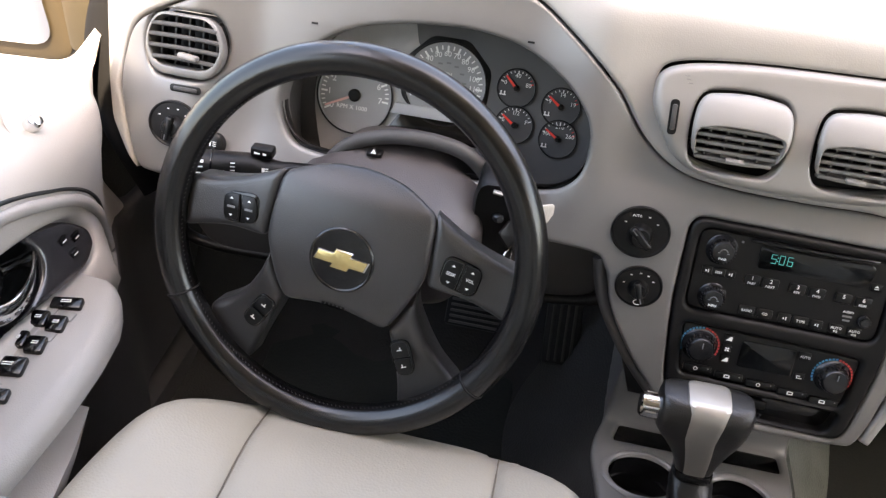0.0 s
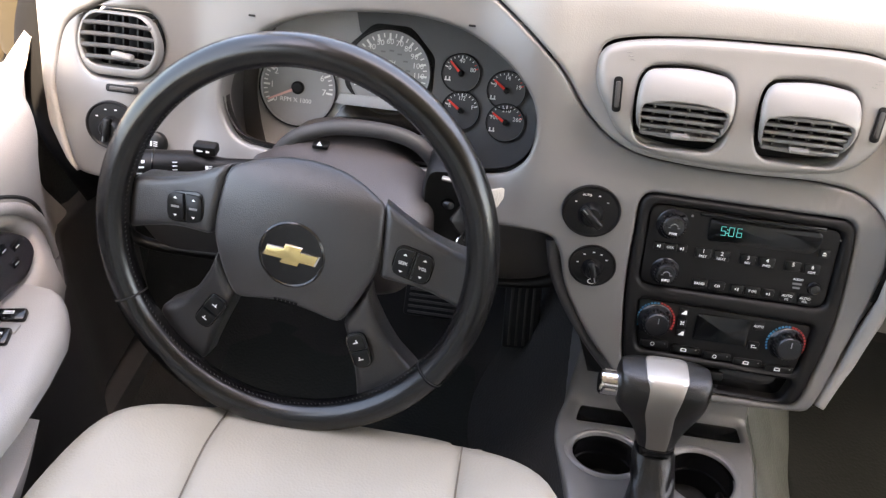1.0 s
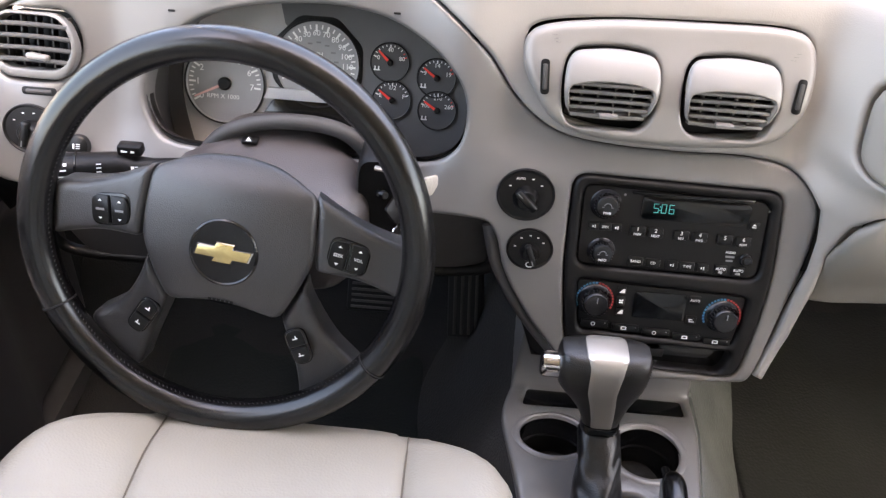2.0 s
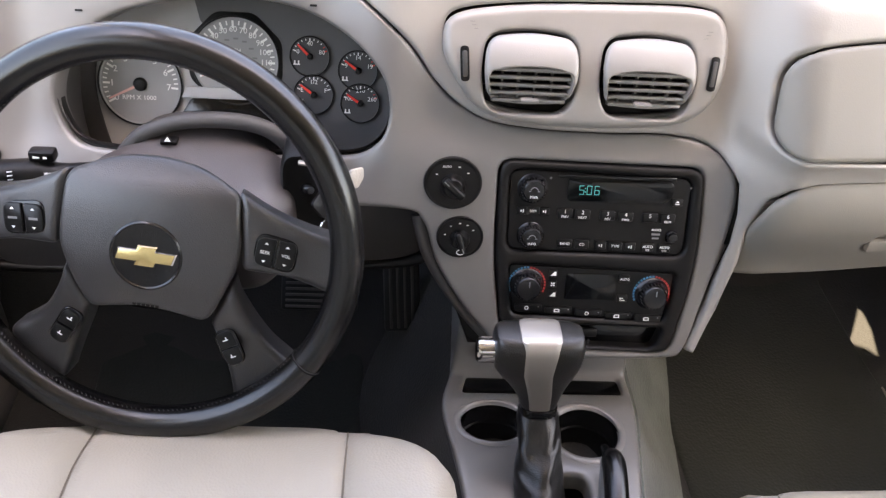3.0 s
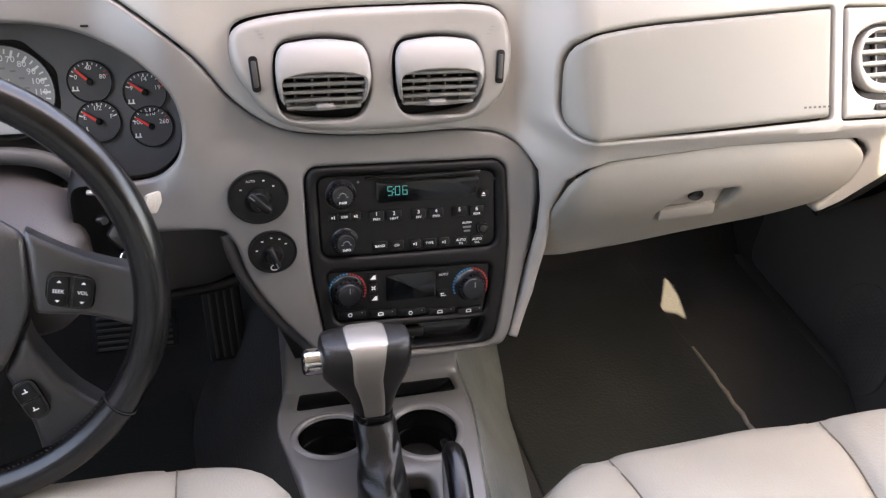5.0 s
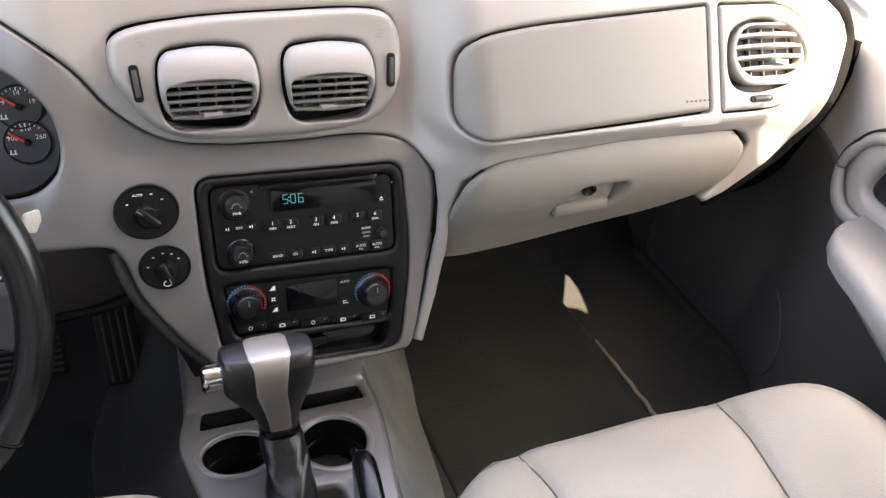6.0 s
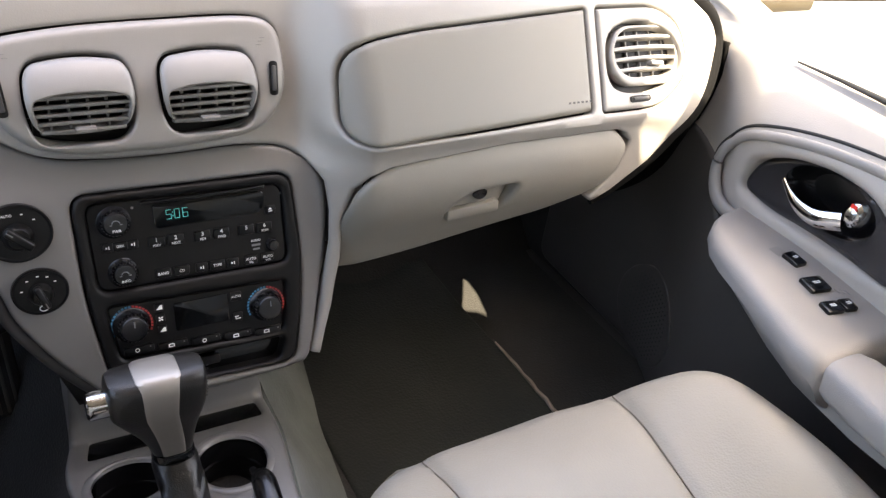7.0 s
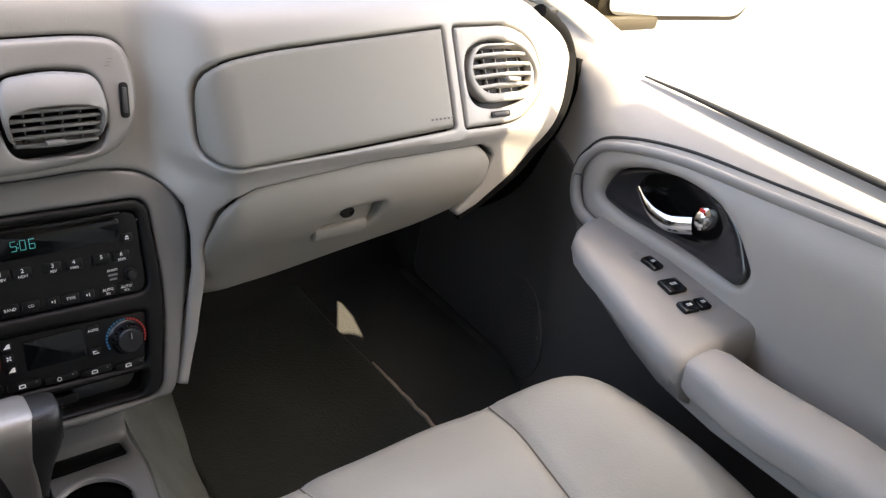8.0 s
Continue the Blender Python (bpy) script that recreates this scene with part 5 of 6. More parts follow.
part("stalk_ring", tube([on_stalk(0.0275, 0.0198 * b, 0.0198).to_translation() for b in [math.pi * k / 10 for k in range(20)]], 0.0010, 6, True), M_GLOSS, stalk, "ribbed stalk ring")
part("wiper_mark", join(bar(on_stalk(0.037, -0.002), 0, 0, 0.008, 0.0012), bar(on_stalk(0.034, -0.004), 0, 0, 0.0012, 0.004), bar(on_stalk(0.040, -0.004), 0, 0, 0.0012, 0.004), bar(on_stalk(0.037, -0.007), 0, 0, 0.003, 0.003)), M_WHITE, stalk)
for u in (0.066, 0.079):
    part("lamp_mark", join(bar(on_stalk(u, 0.001, 0.0176), 0, 0, 0.003, 0.0048), bar(on_stalk(u, 0.0025, 0.0176), 0.0035, 0, 0.003, 0.0009), bar(on_stalk(u, 0.0005, 0.0176), 0.0035, 0, 0.003, 0.0009), bar(on_stalk(u, -0.0015, 0.0176), 0.0035, 0, 0.003, 0.0009)), M_WHITE, stalk)
for u, w, h in ((0.0, 0.006, 0.003), (0.008, 0.0035, 0.0035)):
    part("tip_mark", bar(facing((-0.507 + u, -0.0112 + 0.0004, 0.0235), (0.1, -0.85, 0.5)), 0, 0, w, h), M_WHITE, stalk)
part("wiper_tip", box((-0.503, -0.004, 0.0225), (0.024, 0.014, 0.011), 0.003), M_BLACK, stalk)
part("ignition_recess", loft([[Vector((-0.262 + w * math.copysign(abs(math.cos(a)) ** 0.5, math.cos(a)), y, -0.008 + h * math.copysign(abs(math.sin(a)) ** 0.5, math.sin(a)))) for a in [2 * math.pi * k / 24 for k in range(24)]] for y, w, h in ((-0.008, 0.017, 0.038), (-0.010, 0.020, 0.042), (-0.004, 0.023, 0.045), (0.04, 0.023, 0.045))]), M_BLACK, column, "black ignition housing")
part("ignition", lathe([(0, 0.011), (0.0035, 0.011), (0.0052, 0.009), (0.0060, 0.0), (0.0060, -0.01)], facing((-0.260, -0.006, -0.004), (0.45, -0.85, 0.3)), 24), M_KNOB, column, "black ignition barrel")
part("ignition_tab", box((0, 0, 0), (0.010, 0.006, 0.003), 0.0012, Matrix.Translation((-0.261, -0.014, 0.029)) @ Matrix.Rotation(radians(8), 4, "Y")), M_SILVER, column, "worn metal tab over the ignition")
key = thing("ignition_key", (-0.235, -0.03, -0.03), "worn metal key in the ignition with white tag", "key")
part("bow", plate(rounded([(-0.010, -0.012), (0.010, -0.012), (0.011, 0.010), (-0.011, 0.010)], 0.005), facing((-0.246, -0.015, -0.016), (0.75, -0.5, 0.4), spin=20), 0.003, 0.001), M_BLACK, key)
part("tag", plate(rounded([(-0.008, -0.009), (0.003, -0.011), (0.009, 0.000), (0.008, 0.010), (-0.006, 0.007)], 0.003), facing((-0.214, -0.004, 0.009), (0.5, -0.8, 0.35), spin=-15), 0.004, 0.0015), M_HEAD, key, "pale plastic lever tip")
part("ring", tube([Vector((-0.243, -0.019, -0.045)) + Vector((0.004 * math.cos(b), 0.009 * math.cos(b), 0.012 * math.sin(b))) for b in [math.pi * k / 10 for k in range(20)]], 0.0010, 6, True), M_CHROME, key, "split ring")
bolster = thing("knee_bolster", (-0.38, 0.05, -0.25), "dark grey knee panel under the steering column", "knee panel")
part("panel", panel(lambda x, z: (x, 0.030 - 0.10 * (z + 0.04) + 3.0 * max(abs(x + 0.38) - 0.18, 0) ** 2, z), rounded([(-0.63, -0.037), (-0.152, -0.037), (-0.132, -0.08), (-0.140, -0.130), (-0.60, -0.160), (-0.655, -0.08)], 0.02), (), r=0.008, depth=0.04, grid=0.02), M_LOWER, bolster)
part("lower_edge", tube(spline([(-0.640, 0.043, -0.120), (-0.600, 0.046, -0.156), (-0.38, 0.044, -0.147), (-0.155, 0.044, -0.132), (-0.138, 0.042, -0.090)], 8, False), 0.007, 10), M_BLACK, bolster, "dark rolled edge of the knee panel")

# ---- centre console ----
console = thing("centre_console", (0, -0.15, -0.46), "grey plastic centre console with two cup holders", "console")


def con(x, y):
    """The console top: rises towards the stack."""
    return (x, y, -0.256 + 0.090 * step(-0.012, 0.03, y) - 0.02 * step(-0.12, -0.30, y) - 1.2 * max(abs(x) - 0.095, 0) ** 1.5)


def ellipse(cx, cy, rx, ry, n=40):
    return [Vector((cx + rx * math.cos(2 * math.pi * k / n), cy + ry * math.sin(2 * math.pi * k / n))) for k in range(n)]


CUPS = [(-0.0580, -0.083), (0.0430, -0.096)]
FLAT = (0.74, 0.96)          # the holder beside the boot is the shorter one
SLOTS = rounded([(-0.090, -0.036), (-0.084, -0.014), (0.092, -0.016), (0.094, -0.036)], 0.003)
top_line = rounded([(-0.085, -0.52), (0.085, -0.52), (0.086, -0.20), (0.108, -0.06), (0.104, 0.04), (-0.084, 0.04), (-0.103, -0.005), (-0.118, -0.05), (-0.092, -0.20)], [0.02, 0.02, 0.05, 0.03, 0.02, 0.02, 0.02, 0.03, 0.05])
part("top", panel(con, top_line, (SLOTS, ellipse(*CUPS[0], 0.0375, 0.0375 * FLAT[0]), ellipse(*CUPS[1], 0.0375, 0.0375 * FLAT[1]), rounded([(-0.045, -0.27), (0.038, -0.27), (0.034, -0.150), (-0.040, -0.150)], 0.012)), r=0.006, depth=0.18, grid=0.01, toward=(0, 0, 1), hole_depth=0.02), M_TRIM, console, "satin grey console top")
for (cx, cy), fy in zip(CUPS, FLAT):
    m = Matrix.Translation((cx, cy, con(cx, cy)[2] - 0.002)) @ Matrix.Diagonal((1, fy, 1, 1))
    part("cup_holder", lathe([(0.0370, 0.0005), (0.0360, -0.006), (0.0345, -0.055), (0.032, -0.060), (0.028, -0.062), (0, -0.062)], m, 40), M_GLOSS, console, "glossy black cup holder")
    part("cup_ridge", tube([m @ Vector((0.0352 * math.cos(a), 0.0352 * math.sin(a), -0.026)) for a in [math.pi * k / 18 for k in range(36)]], 0.0014, 6, True), M_GLOSS, console)
    part("cup_wall", lathe([(0.0360, -0.002), (0.0372, 0.0018), (0.0400, 0.0030), (0.0440, 0.0022), (0.050, -0.002)], m @ Matrix.Translation((0, 0.004, 0)), 40, (1, 1)), M_TRIM, console, "raised cup holder rim")
part("slot_floor", box((0.003, -0.024, -0.262), (0.188, 0.036, 0.006), 0.001), M_GLOSS, console, "narrow black tray")
part("slot_back", box((0.004, -0.008, -0.274), (0.180, 0.006, 0.030), 0.001), M_BLACK, console)
part("rail", tube(spline([(0.052, -0.145, -0.235), (0.040, -0.20, -0.238), (0.030, -0.27, -0.250)], 5, False), 0.006, 10), M_TRIM, console)
# carpet from the console down to the passenger footwell
def carpet_foot(y):
    return 0.228 + 0.15 * y + 0.25 * y * y


def carpet(u, v):
    y = -0.45 + 0.72 * v
    x0 = 0.111 - 0.16 * min(max(-0.06 - y, 0), 0.15)
    z0 = -0.263 + 0.055 * step(0.0, 0.12, y)
    return (x0 + (carpet_foot(y) - x0) * u ** 1.1, y, z0 - (0.435 + z0) * u ** 0.9 - 0.012 * math.sin(math.pi * u) + 0.003 * math.sin(9 * v + 4 * u))


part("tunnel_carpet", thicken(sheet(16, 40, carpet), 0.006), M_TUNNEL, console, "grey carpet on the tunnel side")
part("carpet_edge", tube([Vector(carpet(1.0, k / 30)) + Vector((0.003, 0, 0.002)) for k in range(31)], 0.005, 8), M_RUBBER, console, "dark seam at the carpet edge")
# shifter
shifter = thing("gear_shifter", (-0.010, -0.16, -0.262), "gear shifter with silver inlay and black leather boot", "gear shifter")


def sh_ring(z, cx, w, d, y, n=28, p=0.6):
    return [Vector((cx + w * math.copysign(abs(math.cos(a)) ** p, math.cos(a)), y + d * math.copysign(abs(math.sin(a)) ** p, math.sin(a)), z)) for a in [2 * math.pi * k / n for k in range(n)]]


NECK = [(-0.190 + (z + 0.190) * 0.925, cx + 0.0012, w * 0.97, d) for z, cx, w, d in ((-0.190, -0.0225, 0.0192, 0.0165), (-0.172, -0.0245, 0.0228, 0.0180), (-0.156, -0.0270, 0.0275, 0.0196), (-0.142, -0.0295, 0.0330, 0.0215), (-0.130, -0.0320, 0.0385, 0.0235), (-0.119, -0.0340, 0.0430, 0.0248), (-0.104, -0.0345, 0.0448, 0.0250), (-0.090, -0.0345, 0.0446, 0.0242), (-0.0815, -0.0345, 0.0440, 0.0215), (-0.0770, -0.0345, 0.0424, 0.0165), (-0.0755, -0.0345, 0.0390, 0.0100))]
part("grip", loft([sh_ring(z, cx, w, d, -0.112 - 0.10 * (z + 0.12), 40, 0.48) for z, cx, w, d in NECK]), M_GRIP, shifter, "black leather shifter grip")
inl = []
for (z, cx, w, d), wi in zip(NECK, (0.0122, 0.0132, 0.0144, 0.0156, 0.0166, 0.0176, 0.0186, 0.0194, 0.0198, 0.0198, 0.0192)):
    inl.append(sh_ring(z + (0.0012 if z > -0.0885 else 0), cx, wi, d + 0.0014, -0.112 - 0.10 * (z + 0.12), 40, 0.36))
part("inlay", loft(inl), M_SILVER, shifter, "brushed silver inlay")
bm_ = Matrix.Translation((-0.0750, -0.116, -0.1095)) @ Matrix.Rotation(radians(-90), 4, "Y")
btn = part("release_button", lathe([(0, 0.0175), (0.010, 0.0175), (0.0118, 0.0160), (0.0122, 0.013), (0.0122, 0.0)], bm_, 28, (1.05, 0.95)), M_CHROME, shifter, "chrome release button")
for k in range(7):
    part("rib", box((0, 0, 0), (0.0009, 0.023, 0.0100), 0.0003, bm_ @ Matrix.Translation((0.0, 0, 0.0075)) @ Matrix.Rotation(radians(26 * k - 78), 4, "Z") @ Matrix.Translation((0.0122, 0, 0)) @ Matrix.Rotation(radians(90), 4, "Z") @ Matrix.Diagonal((1, 0.06, 1, 1))), M_SILVER, btn)
part("stitching", join(*[tube([Vector((0.0085 + 0.0008 * math.sin(k), -0.130 + 0.0005 * k, -0.080 - 0.0045 * k)), Vector((0.0100, -0.1275 + 0.0005 * k, -0.082 - 0.0045 * k))], 0.0007, 5) for k in range(10)]), M_STITCH, shifter, "grip stitching")
part("collar", loft([sh_ring(z, -0.0205, w, d, -0.108) for z, w, d in ((-0.200, 0.0180, 0.0165), (-0.198, 0.0195, 0.018), (-0.191, 0.0195, 0.018), (-0.189, 0.0185, 0.017))]), M_GLOSS, shifter, "thin glossy black collar")
boot = []
for k in range(26):
    t = k / 25
    z = -0.198 - 0.066 * t
    w, d = 0.0205 + 0.0060 * t ** 1.2, 0.018 + 0.040 * t ** 1.3
    y = -0.110 - 0.060 * t
    ring = []
    for j in range(48):
        a = 2 * math.pi * j / 48
        f = 1 + (0.07 * math.sin(5 * a + 5 * t) + 0.05 * math.sin(a * 2 + 11 * t)) * math.sin(math.pi * min(t * 1.2, 1)) + 0.03 * math.sin(20 * t + 2 * a) * (1 - t)
        ring.append(Vector((-0.0205 + 0.003 * t + w * f * math.cos(a), y + d * f * math.sin(a), z + 0.004 * math.sin(2 * a + 7 * t) * t + 0.0015 * math.sin(24 * t + 2.5 * math.sin(a)) * math.sin(math.pi * t))))
    boot.append(ring)
part("boot", loft(boot), M_BOOT, shifter, "creased black leather boot")
brake = thing("parking_brake_lever", (0.050, -0.20, -0.262), "black parking brake lever beside the shifter", "lever")
part("grip", tube(spline([(0.0495, -0.152, -0.222), (0.0505, -0.165, -0.212), (0.048, -0.20, -0.216), (0.040, -0.27, -0.235), (0.034, -0.34, -0.262)], 6, False), lambda t: 0.0062 + 0.0058 * step(0.0, 0.3, t), 16), M_LEATHER, brake)
part("button", lathe([(0, 0.014), (0.0042, 0.013), (0.0048, 0.0)], facing((0.0495, -0.150, -0.222), (-0.02, 0.8, -0.25)), 16), M_GLOSS, brake)

# ---- pedals and mats ----
pedal = thing("brake_pedal", (-0.292, 0.22, -0.34), "black ribbed rubber brake pedal", "pedal")
pm = facing((-0.272, 0.190, -0.310), (0, -0.80, 0.60))
part("pad", box((0, 0, 0), (0.105, 0.052, 0.014), 0.005, pm), M_RUBBER, pedal)
# ribs in a paler grey than the pad
for k in range(6):
    part("rib", box((0, 0, 0), (0.092, 0.0035, 0.004), 0.001, pm @ Matrix.Translation((0, -0.020 + 0.008 * k, 0.0085))), M_PLATE_DARK, pedal, "pale grey rib")
part("arm", tube(spline([(-0.285, 0.200, -0.310), (-0.285, 0.30, -0.22), (-0.285, 0.34, -0.05)], 5, False), 0.009, 10), M_BLACK, pedal)
gas = thing("accelerator_pedal", (-0.163, 0.22, -0.40), "long black ribbed accelerator pedal", "pedal")
gmx = facing((-0.160, 0.200, -0.300), (0, -0.85, 0.5), spin=3)
part("pad", box((0, 0, 0), (0.050, 0.135, 0.012), 0.005, gmx), M_RUBBER, gas)
for k in range(4):
    part("rib", box((0, 0, 0), (0.004, 0.124, 0.004), 0.001, gmx @ Matrix.Translation((-0.015 + 0.010 * k, 0, 0.0075))), M_LOWER, gas)
part("arm", tube([(-0.163, 0.205, -0.30), (-0.163, 0.33, -0.12)], 0.008, 10), M_BLACK, gas)
for nm, cx in (("floor_mat", 0.40), ("floor_mat", -0.40)):
    t = thing(nm, (cx, 0.05, -0.49), "dark charcoal carpet floor mat in the footwell", "floor mat", "floor mats")
    wd = 0.131 if cx > 0 else 0.19
    line = rounded([(cx - 0.19, -0.30), (cx + wd, -0.30), (cx + wd, 0.10), (cx + wd, 0.42), (cx - 0.14, 0.42), (cx - 0.19, 0.20)], 0.04)
    part("carpet_top", panel(lambda x, y: (x, y, floor_at(x, y) + 0.038 + 0.002 * math.sin(40 * x) * math.sin(23 * y)), line, (), r=0.006, depth=0.010, grid=0.03, fine=0.012, toward=(0, 0, 1)), M_MAT, t)
    if cx > 0:
        # thin pale strip paints a sliver of sunlight on the mat's edge
        part("sun_sliver", tube([(cx + wd + 0.001 + 0.002 * math.sin(3.0 * k), 0.11 - 0.02 * k, floor_at(cx + wd, 0.11 - 0.02 * k) + 0.037) for k in range(11)], lambda u: 0.0014 + 0.0018 * min(1, 5 * u), 8), M_SUN_EDGE, t, "pale strip painting a sliver of sunlight along the mat edge")

# ---- seats ----
def seat(cx, front, sgn, label):
    """sgn: the side on which the door is."""
    t = thing("bucket_seat", (cx, front - 0.25, -0.46), label, "seat", "front seats")
    inn, out = -sgn * 0.172, sgn * 0.105

    def seam_at(s, y):
        return s if sgn < 0 or s < 0 else 0.106 + 0.20 * (y - front + 0.05)

    def top(x, y):
        d = (x - cx) * sgn          # towards the door is positive
        z = -0.160 + (0.034 if sgn > 0 else 0.026) * step(0.08, 0.20, d) + 0.012 * step(-0.12, -0.20, d)
        z -= 0.028 * step(front - 0.12, front, y) ** 1.6
        z -= 0.06 * step(front - 0.20, front - 0.50, y) * 0.6
        for s in (0.105, -0.132):
            z -= 0.006 * math.exp(-((d - seam_at(s, y)) / 0.006) ** 2)
        z -= 0.0022 * math.exp(-((d - 0.02) / 0.09) ** 2) * (1 + math.sin(31 * y + 9 * x))
        return (x, y, z)

    xa, xb = cx - sgn * 0.235, cx + sgn * (0.244 if sgn > 0 else 0.236)
    line = [Vector(p) for p in ((xa, front - 0.50), (xa, front - 0.055), (cx - sgn * 0.14, front), (cx + sgn * 0.10, front + 0.004), (cx + sgn * (0.222 if sgn > 0 else 0.198), front - 0.045), (xb, front - 0.16), (xb, front - 0.50))]
    line = rounded(line, [0.03, 0.07, 0.10, 0.10, 0.08, 0.12, 0.03])
    seams = []
    for s in (0.105, -0.132):
        for k in range(64):
            for o in (-0.013, -0.007, -0.003, 0, 0.003, 0.007, 0.013):
                seams.append((cx + sgn * (seam_at(s, front - 0.49 + 0.0078 * k) + o), front - 0.49 + 0.0078 * k))
    c = part("cushion", panel(top, line, (), r=0.035, depth=0.11, grid=0.014, fine=0.008, extra=seams, toward=(0, 0, 1)), M_SEAT, t, "cream leather seat cushion")
    for s in (0.105, -0.132):
        part("piping", tube([Vector(top(cx + sgn * seam_at(s, front - 0.025 - 0.02 * k), front - 0.025 - 0.02 * k)) + Vector((0, 0, 0.0010)) for k in range(22)], 0.0009, 6), M_SEAM, c, "stitched seat seam")
    back = loft([[Vector((cx + w * math.copysign(abs(math.cos(a)) ** 0.5, math.cos(a)), y + d * math.sin(a), z)) for a in [2 * math.pi * k / 32 for k in range(32)]]
                 for z, y, w, d in ((-0.22, front - 0.50, 0.20, 0.06), (-0.10, front - 0.54, 0.24, 0.07), (0.10, front - 0.60, 0.245, 0.065), (0.28, front - 0.66, 0.20, 0.055), (0.33, front - 0.67, 0.15, 0.04))])
    part("backrest", back, M_SEAT, t, "cream leather backrest")
    part("base", box((cx, front - 0.29, -0.38), (0.40, 0.40, 0.16), 0.02), M_LOWER, t, "dark seat base")
    return t


seat(-0.345, -0.130, -1, "cream leather driver seat with lightly creased cushion")
seat(0.324, -0.198, 1, "cream leather passenger seat with stitched bolsters")

# ---- doors ----
def door(s, shift, drop, label, driver, edge, crown):
    """s: 1 for the passenger side, -1 for the driver's; shaped for the passenger side and mirrored."""
    def X(x):
        return s * (x - shift)

    def P(x, y, z):
        return Vector((X(x), y, z - drop))

    t = thing("door_1" if s > 0 else "door_2", (X(0.74), -0.30, -0.45), label, "car door", "front doors", "structure")

    def tilt(z):
        """The driver's handle field leans back to face upwards."""
        return 0.680 + 0.45 * (z + 0.052)

    def skin(y, z):
        crown_in = 0.058 * (min(max(z - 0.050, 0), 0.085) / 0.080) ** 2 if s > 0 else 0.055 * step(0.075, 0.130, z) ** 1.5
        x = 0.706 + crown_in - 0.012 * step(-0.06, 0.06, z) * step(0.12, 0.05, z) * (step(-0.04, -0.12, y) if s > 0 else 1) + 0.02 * step(-0.15, -0.40, z) + (0.045 * step(-0.10, 0.05, y) * step(0.135, 0.06, z) if s > 0 else 0.045 * step(-0.045, 0.06, y) * step(0.10, 0.02, z))
        if driver:
            w = step(-0.03, -0.075, y) * step(-0.15, -0.07, z)
            x = x * (1 - w) + min(x, tilt(z) + 0.003) * w
        return P(x, y, z)

    body = rounded([(0.05, -0.40)] + edge + crown + [(-0.74, 0.135), (-0.74, -0.44)], [0.04, 0.04, 0.04, 0.03] + [0.012] * (len(edge) + len(crown) - 3) + [0.02, 0.04])
    well = rounded([(-0.077, -0.038), (-0.073, -0.022), (-0.094, 0.000), (-0.134, 0.016), (-0.178, 0.026), (-0.255, 0.036), (-0.300, 0.016), (-0.328, -0.020), (-0.320, -0.036), (-0.233, -0.034), (-0.156, -0.044), (-0.102, -0.049)] if driver else [(-0.085, -0.028), (-0.098, 0.016), (-0.15, 0.044), (-0.205, 0.058), (-0.255, 0.054), (-0.295, 0.030), (-0.326, -0.012), (-0.318, -0.034), (-0.235, -0.036), (-0.135, -0.038)], 0.02)
    part("inner_panel", panel(skin, body, (well,), r=0.012, depth=0.05, grid=0.02, fine=0.01, toward=(-s, 0, 0), hole_depth=0.02), M_DOOR, t, "grey moulded door panel")
    # raised lip round the handle field
    lip = spline([(-0.735, 0.110), (-0.58, 0.102), (-0.430, 0.092), (-0.307, 0.083)] + ([(-0.191, 0.068), (-0.122, 0.041), (-0.075, 0.012), (-0.048, -0.019), (-0.032, -0.057), (-0.027, -0.090), (-0.036, -0.118), (-0.060, -0.128)] if driver
                 else [(-0.191, 0.074), (-0.108, 0.055), (-0.062, 0.026), (-0.044, -0.008), (-0.050, -0.036), (-0.072, -0.056), (-0.110, -0.062)]), 8, False)
    def lip_at(y, z):
        """On the door skin, but proud of the lower panel."""
        v = skin(y, z)
        if s > 0 and z < 0.03:
            v.x = min(v.x, v.x + (0.696 + 0.046 * step(-0.10, 0.05, y) - v.x) * step(0.03, 0.0, z))
        return v + Vector((-s * 0.001, 0, 0))

    part("lip", tube([lip_at(p.x, p.y) for p in lip], (lambda u: 0.0065 + 0.003 * step(0.6, 0.85, u)) if s > 0 else 0.0065, 12, flat=(0.8, 1.0)), M_ARM, t, "rounded lip over the handle field")
    gap = []
    for a, b in zip(lip, lip[1:]):
        d = (b - a).normalized()
        gap.append(lip_at(a.x + d.y * -0.0112, a.y + d.x * 0.0112) + Vector((s * 0.0018, 0, 0)))
    part("seam", tube(gap, 0.0022, 8), M_RUBBER, t, "dark panel gap")
    part("lower_panel", panel(lambda y, z: P(0.699 + (0.046 * step(-0.10, 0.05, y) if s > 0 else 0.048 * step(-0.045, 0.06, y)), y, z), rounded(([(0.30, -0.39), (0.30, -0.02), (0.06, -0.001)] if s > 0 else [(0.22, -0.39), (0.22, -0.120), (0.06, -0.106)]) + ([(-0.040, -0.022), (-0.070, -0.075)] if s > 0 else [(-0.015, -0.099), (-0.040, -0.118)]) + [(-0.14, -0.12), (-0.60, -0.13), (-0.72, -0.43)], [0.03, 0.03, 0.02, 0.01, 0.02, 0.03, 0.04, 0.03]), (), r=0.01, depth=0.01, grid=0.04, fine=0.015, toward=(-s, 0, 0)), M_DOORLOW, t, "dark grey lower door panel")
